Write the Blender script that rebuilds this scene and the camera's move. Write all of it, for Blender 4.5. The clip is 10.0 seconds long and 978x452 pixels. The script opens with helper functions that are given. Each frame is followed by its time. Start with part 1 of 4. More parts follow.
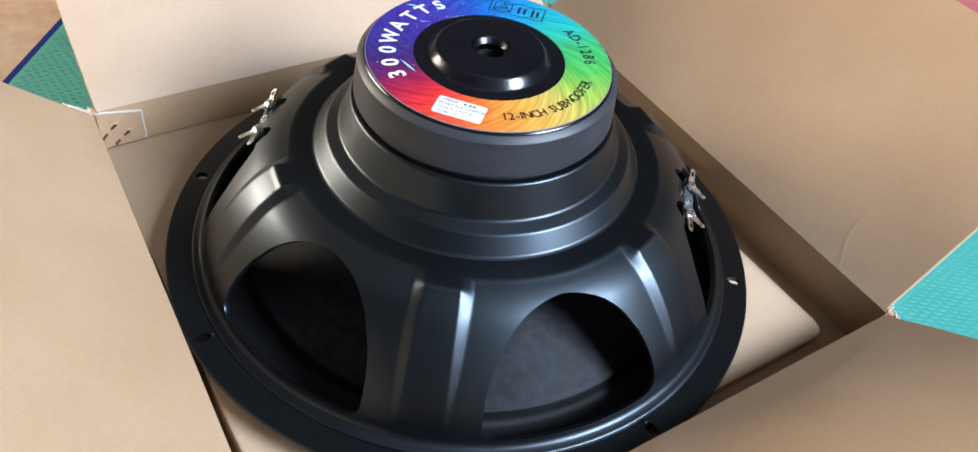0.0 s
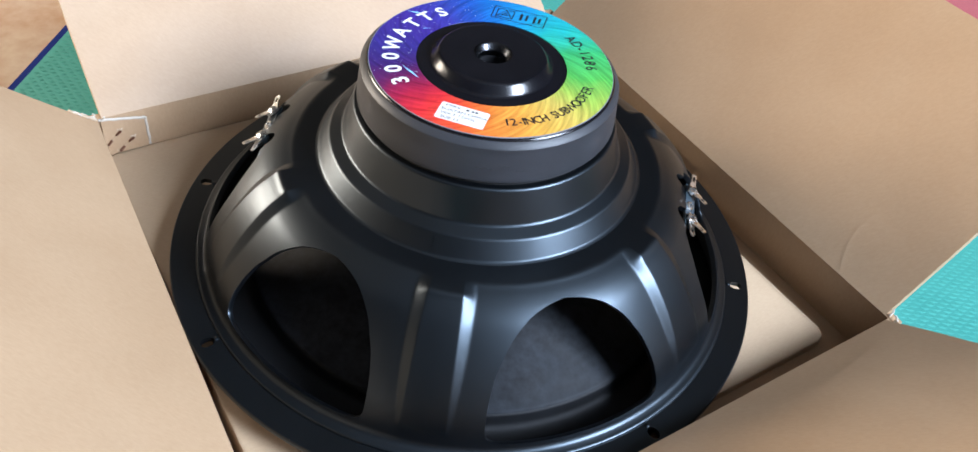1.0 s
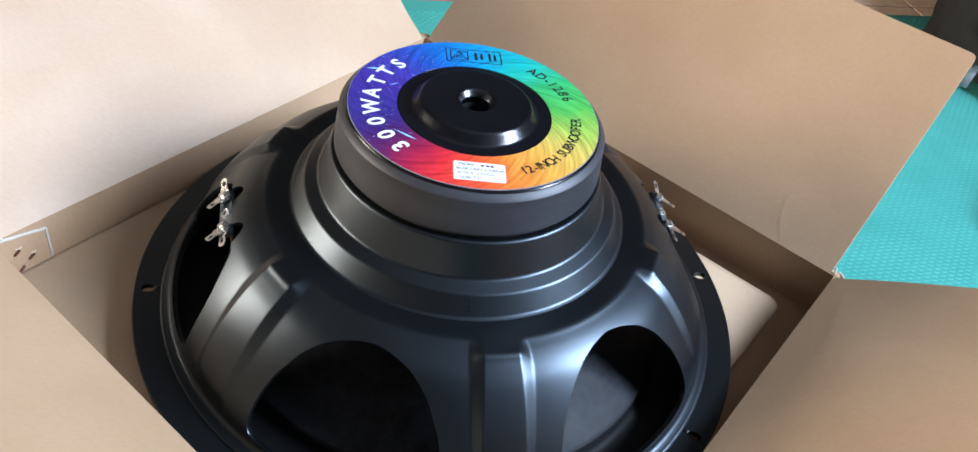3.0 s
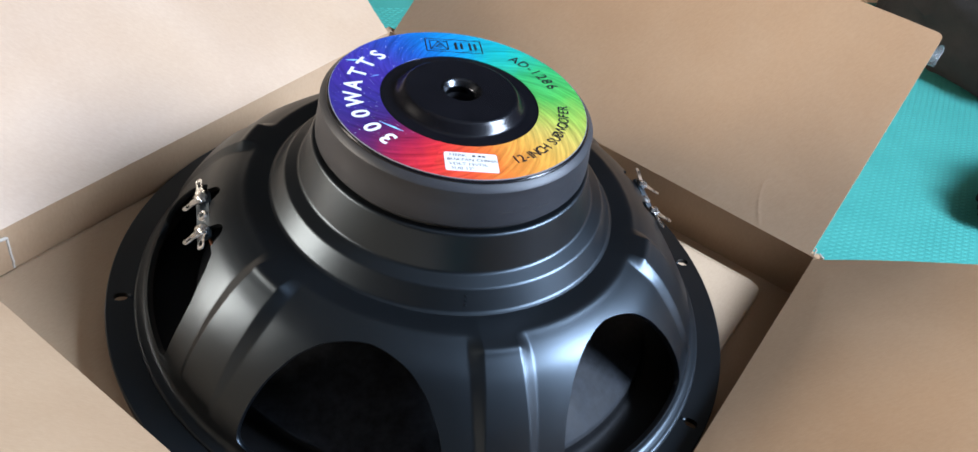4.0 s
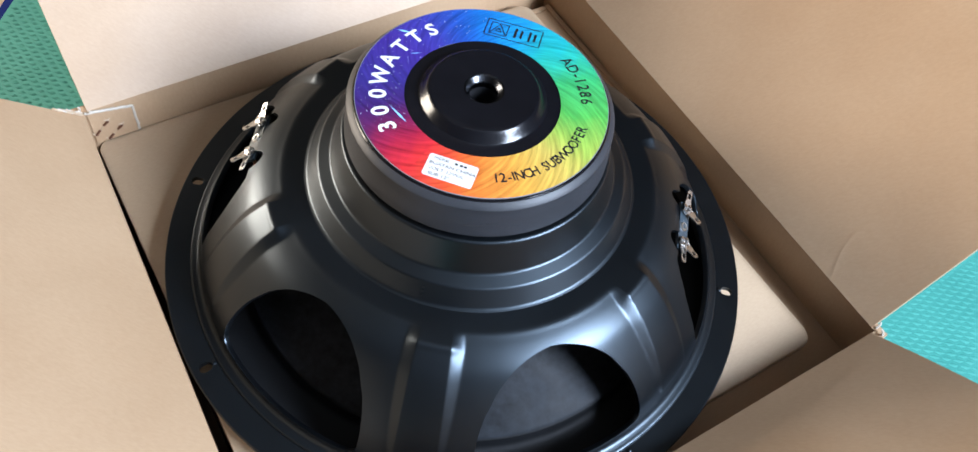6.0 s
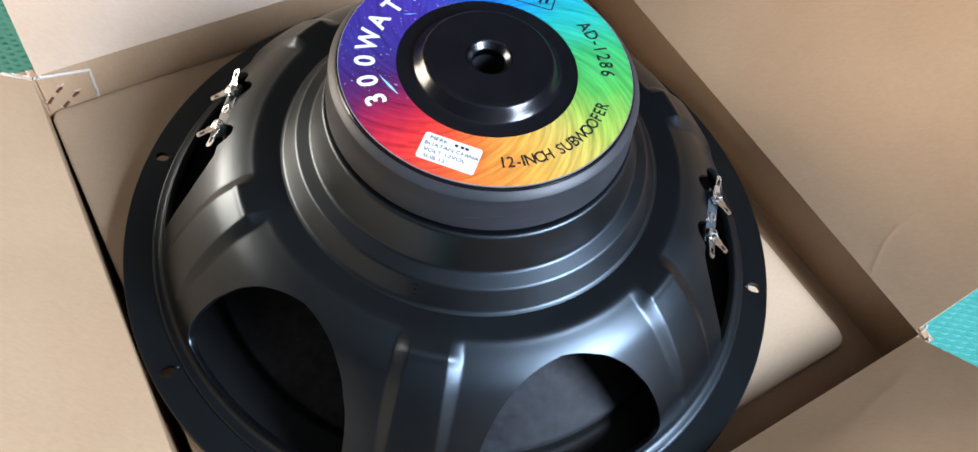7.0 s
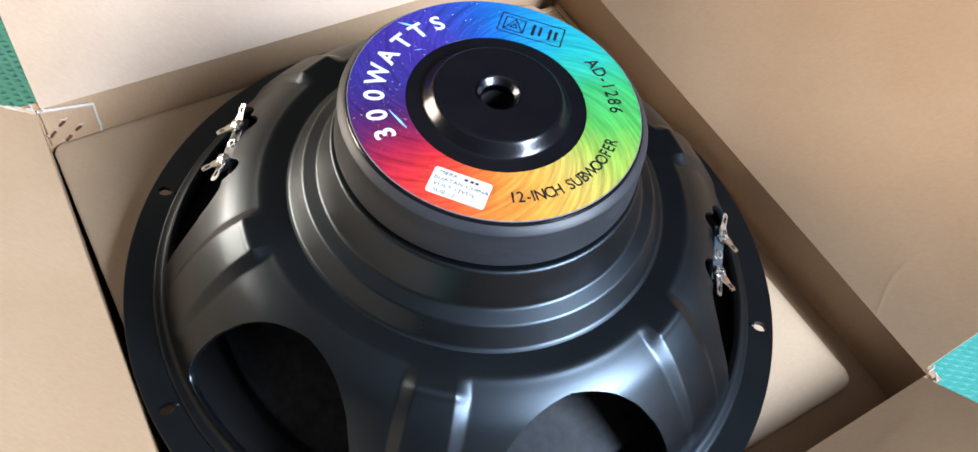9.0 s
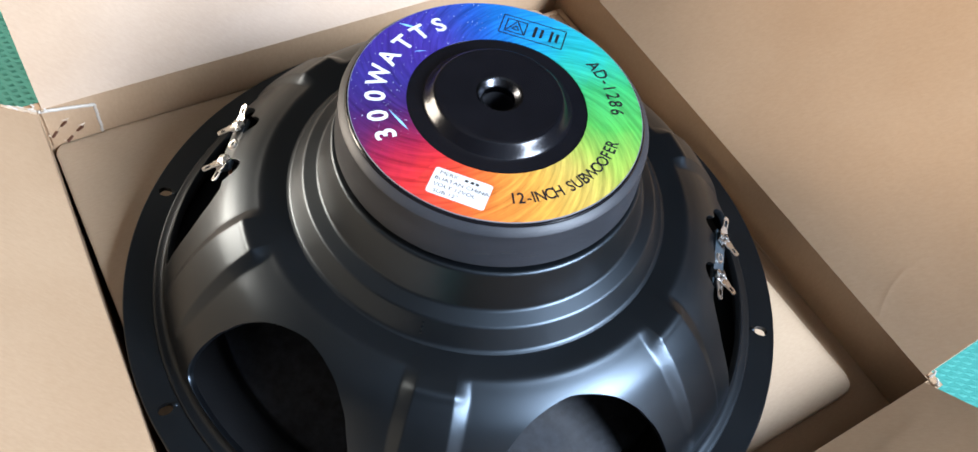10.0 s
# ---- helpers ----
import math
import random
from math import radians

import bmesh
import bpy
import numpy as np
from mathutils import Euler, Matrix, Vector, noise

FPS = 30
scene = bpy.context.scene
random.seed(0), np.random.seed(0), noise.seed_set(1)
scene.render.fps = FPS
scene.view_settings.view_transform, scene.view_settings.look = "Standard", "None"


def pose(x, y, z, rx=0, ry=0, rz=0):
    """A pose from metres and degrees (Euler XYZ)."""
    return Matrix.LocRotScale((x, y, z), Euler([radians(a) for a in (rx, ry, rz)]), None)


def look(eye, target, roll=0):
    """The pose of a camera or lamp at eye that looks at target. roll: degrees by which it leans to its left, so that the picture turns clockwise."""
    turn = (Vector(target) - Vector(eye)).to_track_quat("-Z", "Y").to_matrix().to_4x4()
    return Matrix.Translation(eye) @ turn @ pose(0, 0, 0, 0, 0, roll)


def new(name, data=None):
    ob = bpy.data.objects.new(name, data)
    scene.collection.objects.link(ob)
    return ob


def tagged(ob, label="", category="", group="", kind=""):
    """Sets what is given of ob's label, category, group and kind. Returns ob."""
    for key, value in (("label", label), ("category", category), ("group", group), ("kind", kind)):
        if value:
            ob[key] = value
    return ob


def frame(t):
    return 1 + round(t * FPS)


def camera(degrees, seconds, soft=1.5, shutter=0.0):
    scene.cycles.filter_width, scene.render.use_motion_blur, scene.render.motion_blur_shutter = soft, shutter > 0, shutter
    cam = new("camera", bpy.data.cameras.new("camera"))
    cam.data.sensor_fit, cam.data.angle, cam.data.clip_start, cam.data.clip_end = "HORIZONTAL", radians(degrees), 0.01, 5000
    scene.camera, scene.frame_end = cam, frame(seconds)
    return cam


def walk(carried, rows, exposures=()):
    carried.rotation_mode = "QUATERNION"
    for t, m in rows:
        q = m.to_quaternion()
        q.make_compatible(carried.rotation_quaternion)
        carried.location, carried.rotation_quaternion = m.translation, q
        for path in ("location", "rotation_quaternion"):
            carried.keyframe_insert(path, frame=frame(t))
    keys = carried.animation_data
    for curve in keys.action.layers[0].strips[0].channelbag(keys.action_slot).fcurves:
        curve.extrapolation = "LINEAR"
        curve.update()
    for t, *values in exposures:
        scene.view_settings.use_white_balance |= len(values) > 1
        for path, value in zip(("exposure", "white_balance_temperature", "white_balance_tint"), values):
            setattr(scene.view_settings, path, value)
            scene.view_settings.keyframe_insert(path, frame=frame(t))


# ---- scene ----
cam = camera(59.73, 10.0)
PATH = [
    (0, (0.0090, -0.3321, 0.3232), (0.0123, -0.0074, 0.0117), 9.45),
    (0.5, (0.0093, -0.3331, 0.3233), (0.0117, -0.0082, 0.0120), 9.23),
    (1, (0.0089, -0.3342, 0.3242), (0.0106, -0.0072, 0.0151), 9.20),
    (1.5, (0.0007, -0.3322, 0.3248), (0.0089, -0.0046, 0.0165), 8.71),
    (2, (-0.0147, -0.3298, 0.3280), (0.0037, -0.0111, 0.0108), 8.10),
    (2.5, (-0.0622, -0.3163, 0.3270), (0.0269, 0.0061, 0.0260), 10.48),
    (2.7, (-0.0797, -0.3100, 0.3259), (0.0251, 0.0096, 0.0269), 11.17),
    (3.8, (-0.1191, -0.2931, 0.3111), (0.0311, 0.0172, 0.0220), 12.68),
    (4, (-0.1142, -0.2933, 0.3110), (0.0343, 0.0154, 0.0192), 12.66),
    (4.5, (-0.0788, -0.2950, 0.3207), (0.0219, 0.0107, 0.0062), 12.85),
    (5, (-0.0295, -0.2931, 0.3477), (0.0302, -0.0155, -0.0014), 14.13),
    (5.5, (-0.0066, -0.2776, 0.3846), (0.0171, -0.0082, 0.0249), 12.03),
    (5.7, (0.0030, -0.2733, 0.3889), (0.0133, -0.0072, 0.0261), 10.69),
    (7, (-0.0017, -0.2271, 0.3476), (0.0159, 0.0198, -0.0282), 13.39),
    (7.5, (-0.0092, -0.2276, 0.3440), (0.0077, 0.0254, -0.0277), 13.47),
    (8, (-0.0085, -0.2297, 0.3452), (0.0087, 0.0335, -0.0194), 13.29),
    (8.5, (-0.0083, -0.2287, 0.3441), (0.0082, 0.0358, -0.0197), 13.15),
    (9, (-0.0076, -0.2282, 0.3436), (0.0108, 0.0369, -0.0196), 13.64),
    (9.5, (-0.0075, -0.2278, 0.3418), (0.0109, 0.0403, -0.0192), 13.65),
    (10, (-0.0067, -0.2293, 0.3421), (0.0102, 0.0384, -0.0192), 13.69),
]
walk(cam, [(t, look(eye, target, roll)) for t, eye, target, roll in PATH],
     [(0, -0.03, 6500, 10), (1.2, 0.02, 6450, 10), (2.1, 0, 6450, 10), (2.6, 0, 6300, 10), (4.0, -0.07, 6180, 10), (4.5, -0.06, 6260, 10), (5.0, -0.03, 6450, 10), (5.7, 0, 6450, 10), (7.0, -0.03, 6450, 10), (8.0, 0.06, 6500, 10), (10.0, 0.06, 6500, 10)])

# ---- light ----
world = bpy.data.worlds.new("sky")
scene.world = world
world.use_nodes = True
wn, wl = world.node_tree.nodes, world.node_tree.links
sky = wn.new("ShaderNodeTexSky")
sky.sky_type = "NISHITA"
sky.sun_disc = False
sky.sun_elevation, sky.sun_rotation = radians(48), radians(100)
wn["Background"].inputs["Strength"].default_value = 0.12
wl.new(sky.outputs[0], wn["Background"].inputs["Color"])

FLOOR = -0.150          # tiled floor
MAT = -0.140            # top of the foam mat
SOUTH_Y = -1.90
EAST_X, EAST_Y0, EAST_Y1, EAST_Z0, EAST_Z1 = 1.58, -1.30, -0.42, 0.84, 2.10
WEST_X, WEST_Y0, WEST_Y1, WEST_Z0, WEST_Z1 = -2.40, -0.10, 1.10, 0.15, 1.00


def window_light(name, centre, inward, width, height, watts, colour):
    """An area lamp that fills an opening in a wall."""
    lamp = bpy.data.lights.new(name, "AREA")
    lamp.shape, lamp.size, lamp.size_y = "RECTANGLE", width - 0.04, height - 0.04
    lamp.energy, lamp.color = watts, colour
    c = Vector(centre)
    new(name, lamp).matrix_world = look(c, c + Vector(inward))


window_light("daylight_east", (EAST_X + 0.04, (EAST_Y0 + EAST_Y1) / 2, (EAST_Z0 + EAST_Z1) / 2), (-1, 0, 0), EAST_Y1 - EAST_Y0, EAST_Z1 - EAST_Z0, 227.0, (0.77, 0.92, 1.16))
# added warm fill from an unseen west opening, brightens flaps and left highlights
window_light("fill_west", (WEST_X - 0.04, (WEST_Y0 + WEST_Y1) / 2, (WEST_Z0 + WEST_Z1) / 2), (1, 0, 0), WEST_Y1 - WEST_Y0, WEST_Z1 - WEST_Z0, 104.0, (1.0, 0.87, 0.72))


# ---- materials ----
def material(name, base=(0.5, 0.5, 0.5), rough=0.5, metal=0.0, spec=0.5):
    m = bpy.data.materials.new(name)
    m.use_nodes = True
    b = m.node_tree.nodes["Principled BSDF"]
    b.inputs["Base Color"].default_value = (*base, 1)
    b.inputs["Roughness"].default_value = rough
    b.inputs["Metallic"].default_value = metal
    b.inputs["Specular IOR Level"].default_value = spec
    return m, m.node_tree.nodes, m.node_tree.links, b


def node(nodes, kind, **values):
    n = nodes.new(kind)
    for k, v in values.items():
        if k in n.inputs:
            n.inputs[k].default_value = v
    return n


def ramp(nodes, stops):
    n = nodes.new("ShaderNodeValToRGB")
    els = n.color_ramp.elements
    while len(els) < len(stops):
        els.new(0.5)
    for e, (p, c) in zip(els, stops):
        e.position, e.color = p, (*c, 1)
    return n


def speckled(name, dark, light, rough, scale=40.0, fine=900.0, bump=0.1, dist=0.0005, metal=0.0, spec=0.5, stretch=(1, 1, 1), rough_var=0.08, spread=0.2):
    """Two scales of colour variation, roughness variation and a fine relief."""
    m, n, l, b = material(name, dark, rough, metal, spec)
    tc = n.new("ShaderNodeTexCoord")
    mp = node(n, "ShaderNodeMapping", Scale=stretch)
    l.new(tc.outputs["Object"], mp.inputs["Vector"])
    big = node(n, "ShaderNodeTexNoise", Scale=scale, Detail=5.0, Roughness=0.6)
    small = node(n, "ShaderNodeTexNoise", Scale=fine, Detail=3.0, Roughness=0.6)
    l.new(mp.outputs[0], big.inputs["Vector"]), l.new(mp.outputs[0], small.inputs["Vector"])
    mix = node(n, "ShaderNodeMath")
    mix.operation = "MULTIPLY_ADD"
    mix.inputs[1].default_value = 0.45
    half = node(n, "ShaderNodeMath")
    half.operation = "MULTIPLY"
    half.inputs[1].default_value = 0.55
    l.new(big.outputs[0], half.inputs[0])
    l.new(small.outputs[0], mix.inputs[0]), l.new(half.outputs[0], mix.inputs[2])
    r = ramp(n, [(0.5 - spread, dark), (0.5 + spread, light)])
    l.new(mix.outputs[0], r.inputs[0])
    l.new(r.outputs[0], b.inputs["Base Color"])
    mr = node(n, "ShaderNodeMapRange")
    mr.inputs["To Min"].default_value, mr.inputs["To Max"].default_value = rough - rough_var, rough + rough_var
    l.new(big.outputs[0], mr.inputs["Value"])
    l.new(mr.outputs[0], b.inputs["Roughness"])
    bp = node(n, "ShaderNodeBump", Strength=bump, Distance=dist)
    l.new(small.outputs[0], bp.inputs["Height"])
    l.new(bp.outputs[0], b.inputs["Normal"])
    return m


def cardboard(name, dark, light):
    """Brown kraft liner: faint flute lines, fibres, soft blotches."""
    m, n, l, b = material(name, dark, 0.48, 0.0, 0.65)
    tc = n.new("ShaderNodeTexCoord")
    mp = node(n, "ShaderNodeMapping", Scale=(1, 3, 1))
    l.new(tc.outputs["Object"], mp.inputs["Vector"])
    fib = node(n, "ShaderNodeTexNoise", Scale=330.0, Detail=6.0, Roughness=0.65)
    l.new(mp.outputs[0], fib.inputs["Vector"])
    blot = node(n, "ShaderNodeTexNoise", Scale=9.0, Detail=4.0, Roughness=0.55)
    l.new(tc.outputs["Object"], blot.inputs["Vector"])
    add = node(n, "ShaderNodeMath")
    add.operation = "MULTIPLY_ADD"
    add.inputs[1].default_value = 0.4
    l.new(fib.outputs[0], add.inputs[0])
    half = node(n, "ShaderNodeMath")
    half.operation = "MULTIPLY"
    half.inputs[1].default_value = 0.6
    l.new(blot.outputs[0], half.inputs[0]), l.new(half.outputs[0], add.inputs[2])
    r = ramp(n, [(0.36, dark), (0.64, light)])
    l.new(add.outputs[0], r.inputs[0])
    l.new(r.outputs[0], b.inputs["Base Color"])
    wave = node(n, "ShaderNodeTexWave", Scale=22.0, Distortion=0.6, Detail=1.0)
    l.new(tc.outputs["Object"], wave.inputs["Vector"])
    hs = node(n, "ShaderNodeMath")
    hs.operation = "MULTIPLY_ADD"
    hs.inputs[1].default_value = 0.12
    l.new(wave.outputs[1], hs.inputs[0]), l.new(fib.outputs[0], hs.inputs[2])
    bp = node(n, "ShaderNodeBump", Strength=0.09, Distance=0.0006)
    l.new(hs.outputs[0], bp.inputs["Height"])
    slow = node(n, "ShaderNodeTexNoise", Scale=24.0, Detail=2.0, Roughness=0.5)
    l.new(tc.outputs["Object"], slow.inputs["Vector"])
    bq = node(n, "ShaderNodeBump", Strength=0.045, Distance=0.004)
    l.new(slow.outputs[0], bq.inputs["Height"])
    l.new(bp.outputs[0], bq.inputs["Normal"])
    l.new(bq.outputs[0], b.inputs["Normal"])
    return m


KRAFT = cardboard("kraft_board", (0.371, 0.234, 0.132), (0.441, 0.295, 0.177))
KRAFT_PALE = cardboard("kraft_board_pale", (0.404, 0.281, 0.176), (0.478, 0.349, 0.226))
TORN = speckled("torn_paper_edge", (0.42, 0.36, 0.29), (0.60, 0.54, 0.46), 0.9, 120, 900, 0.4)
STEEL_BLACK = speckled("black_powder_coat", (0.0005, 0.0006, 0.0008), (0.0012, 0.0014, 0.0019), 0.36, 30, 2200, 0.08, 0.0002, spec=0.68, rough_var=0.05)
# blue of the window light, put into the coat's highlight colour
STEEL_BLACK.node_tree.nodes["Principled BSDF"].inputs["Specular Tint"].default_value = (0.72, 0.87, 1.0, 1)
PLATE_BLACK = speckled("black_motor_plate", (0.003, 0.003, 0.004), (0.006, 0.006, 0.008), 0.20, 60, 1500, 0.06, 0.0002, spec=0.4)
BOOT_GREY = speckled("grey_rubber_boot", (0.016, 0.017, 0.020), (0.030, 0.032, 0.038), 0.48, 35, 1400, 0.2, 0.0003, stretch=(1, 1, 4), spec=0.45)
GASKET = speckled("black_foam_gasket", (0.01, 0.01, 0.01), (0.02, 0.02, 0.02), 0.9, 80, 1500, 0.4)
CONE = speckled("pressed_paper_cone", (0.0008, 0.0010, 0.0014), (0.0210, 0.0245, 0.0300), 0.55, 75, 260, 0.16, 0.0004, spec=0.12, spread=0.22, rough_var=0.14)
SURROUND = speckled("rubber_surround", (0.0015, 0.0017, 0.0022), (0.0040, 0.0045, 0.0056), 0.62, 80, 1500, 0.3, spec=0.3)
TIN = speckled("tinned_metal", (0.55, 0.54, 0.52), (0.85, 0.84, 0.82), 0.28, 200, 2000, 0.2, 0.0003, metal=1.0)
BORE = speckled("bare_steel", (0.04, 0.042, 0.048), (0.10, 0.105, 0.115), 0.26, 200, 1500, 0.1, 0.0003, metal=1.0)
BORE_DARK = speckled("dark_bore_steel", (0.006, 0.006, 0.007), (0.014, 0.014, 0.016), 0.5, 200, 1500, 0.1, 0.0003)
TAPE = speckled("clear_tape", (0.30, 0.31, 0.31), (0.60, 0.61, 0.61), 0.18, 90, 600, 0.5, 0.0008)
TAPE.node_tree.nodes["Principled BSDF"].inputs["Transmission Weight"].default_value = 0.75
COPPER = speckled("copper_wire", (0.22, 0.09, 0.05), (0.42, 0.19, 0.11), 0.45, 300, 2000, 0.2, metal=1.0)
STAPLE = speckled("copper_coated_staple", (0.10, 0.045, 0.03), (0.22, 0.10, 0.06), 0.45, 300, 2000, 0.2, metal=0.6)
BOARD = speckled("phenolic_board", (0.018, 0.028, 0.036), (0.04, 0.058, 0.072), 0.4, 200, 2000, 0.1)
WHITE_PAPER = speckled("white_sticker_paper", (0.60, 0.59, 0.57), (0.69, 0.68, 0.66), 0.75, 60, 1200, 0.05, spec=0.2)
INK_WHITE, *_ = material("white_ink", (0.70, 0.70, 0.70), 0.35)
EDGE_GREY, *_ = material("grey_film_edge", (0.22, 0.22, 0.24), 0.3)
INK_BLACK, *_ = material("black_ink", (0.012, 0.012, 0.014), 0.35)
INK_GREY, *_ = material("grey_ink", (0.022, 0.021, 0.020), 0.8, 0.0, 0.2)
INK_CYAN, *_ = material("pale_blue_ink", (0.25, 0.55, 0.95), 0.3)
FOAM_GREEN = speckled("green_foam", (0.048, 0.30, 0.25), (0.07, 0.37, 0.31), 0.62, 25, 500, 0.25, 0.0006)
FOAM_BLUE = speckled("blue_foam", (0.003, 0.014, 0.13), (0.006, 0.022, 0.17), 0.85, 40, 500, 0.2, spec=0.1)
FOAM_PINK = speckled("pink_foam", (0.50, 0.12, 0.13), (0.60, 0.17, 0.18), 0.7, 40, 500, 0.2)
TILE = speckled("tan_stone_tile", (0.56, 0.29, 0.14), (0.80, 0.64, 0.48), 0.35, 9, 60, 0.02)
FABRIC = speckled("dark_grey_fabric", (0.014, 0.013, 0.013), (0.034, 0.031, 0.029), 0.9, 30, 900, 0.5, spec=0.2)
BLOB_BLACK = speckled("black_blob", (0.003, 0.003, 0.0032), (0.009, 0.009, 0.009), 0.9, 30, 900, 0.5, spec=0.2)
GROUT = speckled("grey_grout", (0.10, 0.085, 0.07), (0.17, 0.15, 0.13), 0.9, 40, 600, 0.3)
# unseen walls: kept this dark only to hold down reflections and bounce
WALL_DARK = speckled("unseen_wall_dark", (0.026, 0.023, 0.021), (0.044, 0.040, 0.037), 0.8, 3, 200, 0.1)

# unseen ceiling: lighter than the walls to put a sheen on the basket
CEILING = speckled("unseen_ceiling_tone", (0.10, 0.097, 0.092), (0.135, 0.13, 0.123), 0.8, 3, 200, 0.1)


def rainbow():
    """Printed label: hues turn round the axis, broken up by brush streaks."""
    m, n, l, b = material("rainbow_print", (0.5, 0.5, 0.5), 0.22, 0.0, 0.6)
    tc = n.new("ShaderNodeTexCoord")
    sw = node(n, "ShaderNodeTexNoise", Scale=55.0, Detail=5.0, Roughness=0.7)
    mp = node(n, "ShaderNodeMapping", Scale=(1.0, 0.25, 1.0), Rotation=(0, 0, 0.9))
    l.new(tc.outputs["Object"], mp.inputs["Vector"])
    l.new(mp.outputs[0], sw.inputs["Vector"])
    grad = n.new("ShaderNodeTexGradient")
    grad.gradient_type = "RADIAL"
    turn = node(n, "ShaderNodeMapping", Rotation=(0, 0, radians(118 + 180)))
    l.new(tc.outputs["Object"], turn.inputs["Vector"])
    l.new(turn.outputs[0], grad.inputs["Vector"])
    ma = node(n, "ShaderNodeMath")
    ma.operation = "MULTIPLY_ADD"
    ma.inputs[1].default_value = 0.07
    sub = node(n, "ShaderNodeMath")
    sub.operation = "SUBTRACT"
    sub.inputs[1].default_value = 0.035
    l.new(sw.outputs[0], ma.inputs[0])
    l.new(grad.outputs["Fac"], sub.inputs[0])
    l.new(sub.outputs[0], ma.inputs[2])
    r = ramp(n, [(0.0, (0.72, 0.035, 0.04)), (0.05, (0.80, 0.10, 0.035)), (0.092, (0.82, 0.22, 0.04)), (0.147, (0.82, 0.40, 0.07)), (0.217, (0.66, 0.50, 0.11)), (0.268, (0.36, 0.54, 0.09)),
                 (0.325, (0.10, 0.48, 0.09)), (0.40, (0.05, 0.46, 0.15)), (0.468, (0.02, 0.46, 0.45)), (0.536, (0.015, 0.30, 0.62)), (0.592, (0.012, 0.17, 0.54)), (0.639, (0.02, 0.09, 0.44)),
                 (0.694, (0.05, 0.045, 0.34)), (0.744, (0.055, 0.03, 0.27)), (0.828, (0.042, 0.03, 0.22)), (0.875, (0.05, 0.02, 0.14)), (0.917, (0.14, 0.018, 0.09)), (0.961, (0.40, 0.018, 0.055)), (1.0, (0.72, 0.035, 0.04))])
    l.new(ma.outputs[0], r.inputs[0])
    # sweeping brush streaks that lighten and darken the print
    flat = node(n, "ShaderNodeMapping", Scale=(1.0, 1.0, 0.0))
    l.new(tc.outputs["Object"], flat.inputs["Vector"])
    rad = n.new("ShaderNodeVectorMath")
    rad.operation = "LENGTH"
    l.new(flat.outputs[0], rad.inputs[0])

    def scaled(socket, factor, add=None):
        k = n.new("ShaderNodeMath")
        k.operation = "MULTIPLY_ADD"
        k.inputs[1].default_value, k.inputs[2].default_value = factor, 0.0
        l.new(socket, k.inputs[0])
        if add:
            l.new(add, k.inputs[2])
        return k.outputs[0]

    uv = n.new("ShaderNodeCombineXYZ")
    l.new(scaled(grad.outputs["Fac"], 95.0, scaled(rad.outputs["Value"], 420.0)), uv.inputs[0])
    l.new(scaled(rad.outputs["Value"], 55.0), uv.inputs[1])
    st = node(n, "ShaderNodeTexNoise", Scale=1.0, Detail=5.0, Roughness=0.65)
    l.new(uv.outputs[0], st.inputs["Vector"])
    hsv = n.new("ShaderNodeHueSaturation")
    mr = node(n, "ShaderNodeMapRange")
    mr.inputs["From Min"].default_value, mr.inputs["From Max"].default_value = 0.3, 0.7
    mr.inputs["To Min"].default_value, mr.inputs["To Max"].default_value = 0.46, 1.10
    l.new(st.outputs[0], mr.inputs["Value"])
    l.new(mr.outputs[0], hsv.inputs["Value"])
    l.new(r.outputs[0], hsv.inputs["Color"])
    # star-like specks in the dark blue part
    star = node(n, "ShaderNodeTexNoise", Scale=1150.0, Detail=1.0, Roughness=0.5)
    l.new(tc.outputs["Object"], star.inputs["Vector"])
    cut = node(n, "ShaderNodeMapRange")
    cut.inputs["From Min"].default_value, cut.inputs["From Max"].default_value = 0.735, 0.80
    l.new(star.outputs[0], cut.inputs["Value"])
    zone = ramp(n, [(0.56, (0, 0, 0)), (0.64, (1, 1, 1)), (0.9, (1, 1, 1)), (0.95, (0, 0, 0))])
    l.new(grad.outputs["Fac"], zone.inputs[0])
    both = node(n, "ShaderNodeMath")
    both.operation = "MULTIPLY"
    l.new(cut.outputs[0], both.inputs[0]), l.new(zone.outputs[0], both.inputs[1])
    mixc = n.new("ShaderNodeMix")
    mixc.data_type = "RGBA"
    mixc.inputs[7].default_value = (0.62, 0.72, 0.9, 1)
    l.new(both.outputs[0], mixc.inputs[0])
    l.new(hsv.outputs[0], mixc.inputs[6])
    l.new(mixc.outputs[2], b.inputs["Base Color"])
    return m


RAINBOW = rainbow()


# ---- building helpers ----
def finish(name, bm, mat, smooth=None):
    me = bpy.data.meshes.new(name)
    bm.normal_update()
    bm.to_mesh(me)
    bm.free()
    if smooth is not None:
        me.shade_smooth()
        me.set_sharp_from_angle(angle=radians(smooth))
    me.materials.append(mat)
    return new(name, me)


def part(name, bm, mat, parent, label="", smooth=40):
    ob = finish(name, bm, mat, smooth)
    ob.parent = parent
    if label:
        ob["label"] = label
    return ob


def thing(name, label, category, at=(0, 0, 0), group="", kind=""):
    return tagged(place(new(name), pose(*at)), label, category, group, kind)


def place(ob, m):
    ob.matrix_basis = m
    return ob


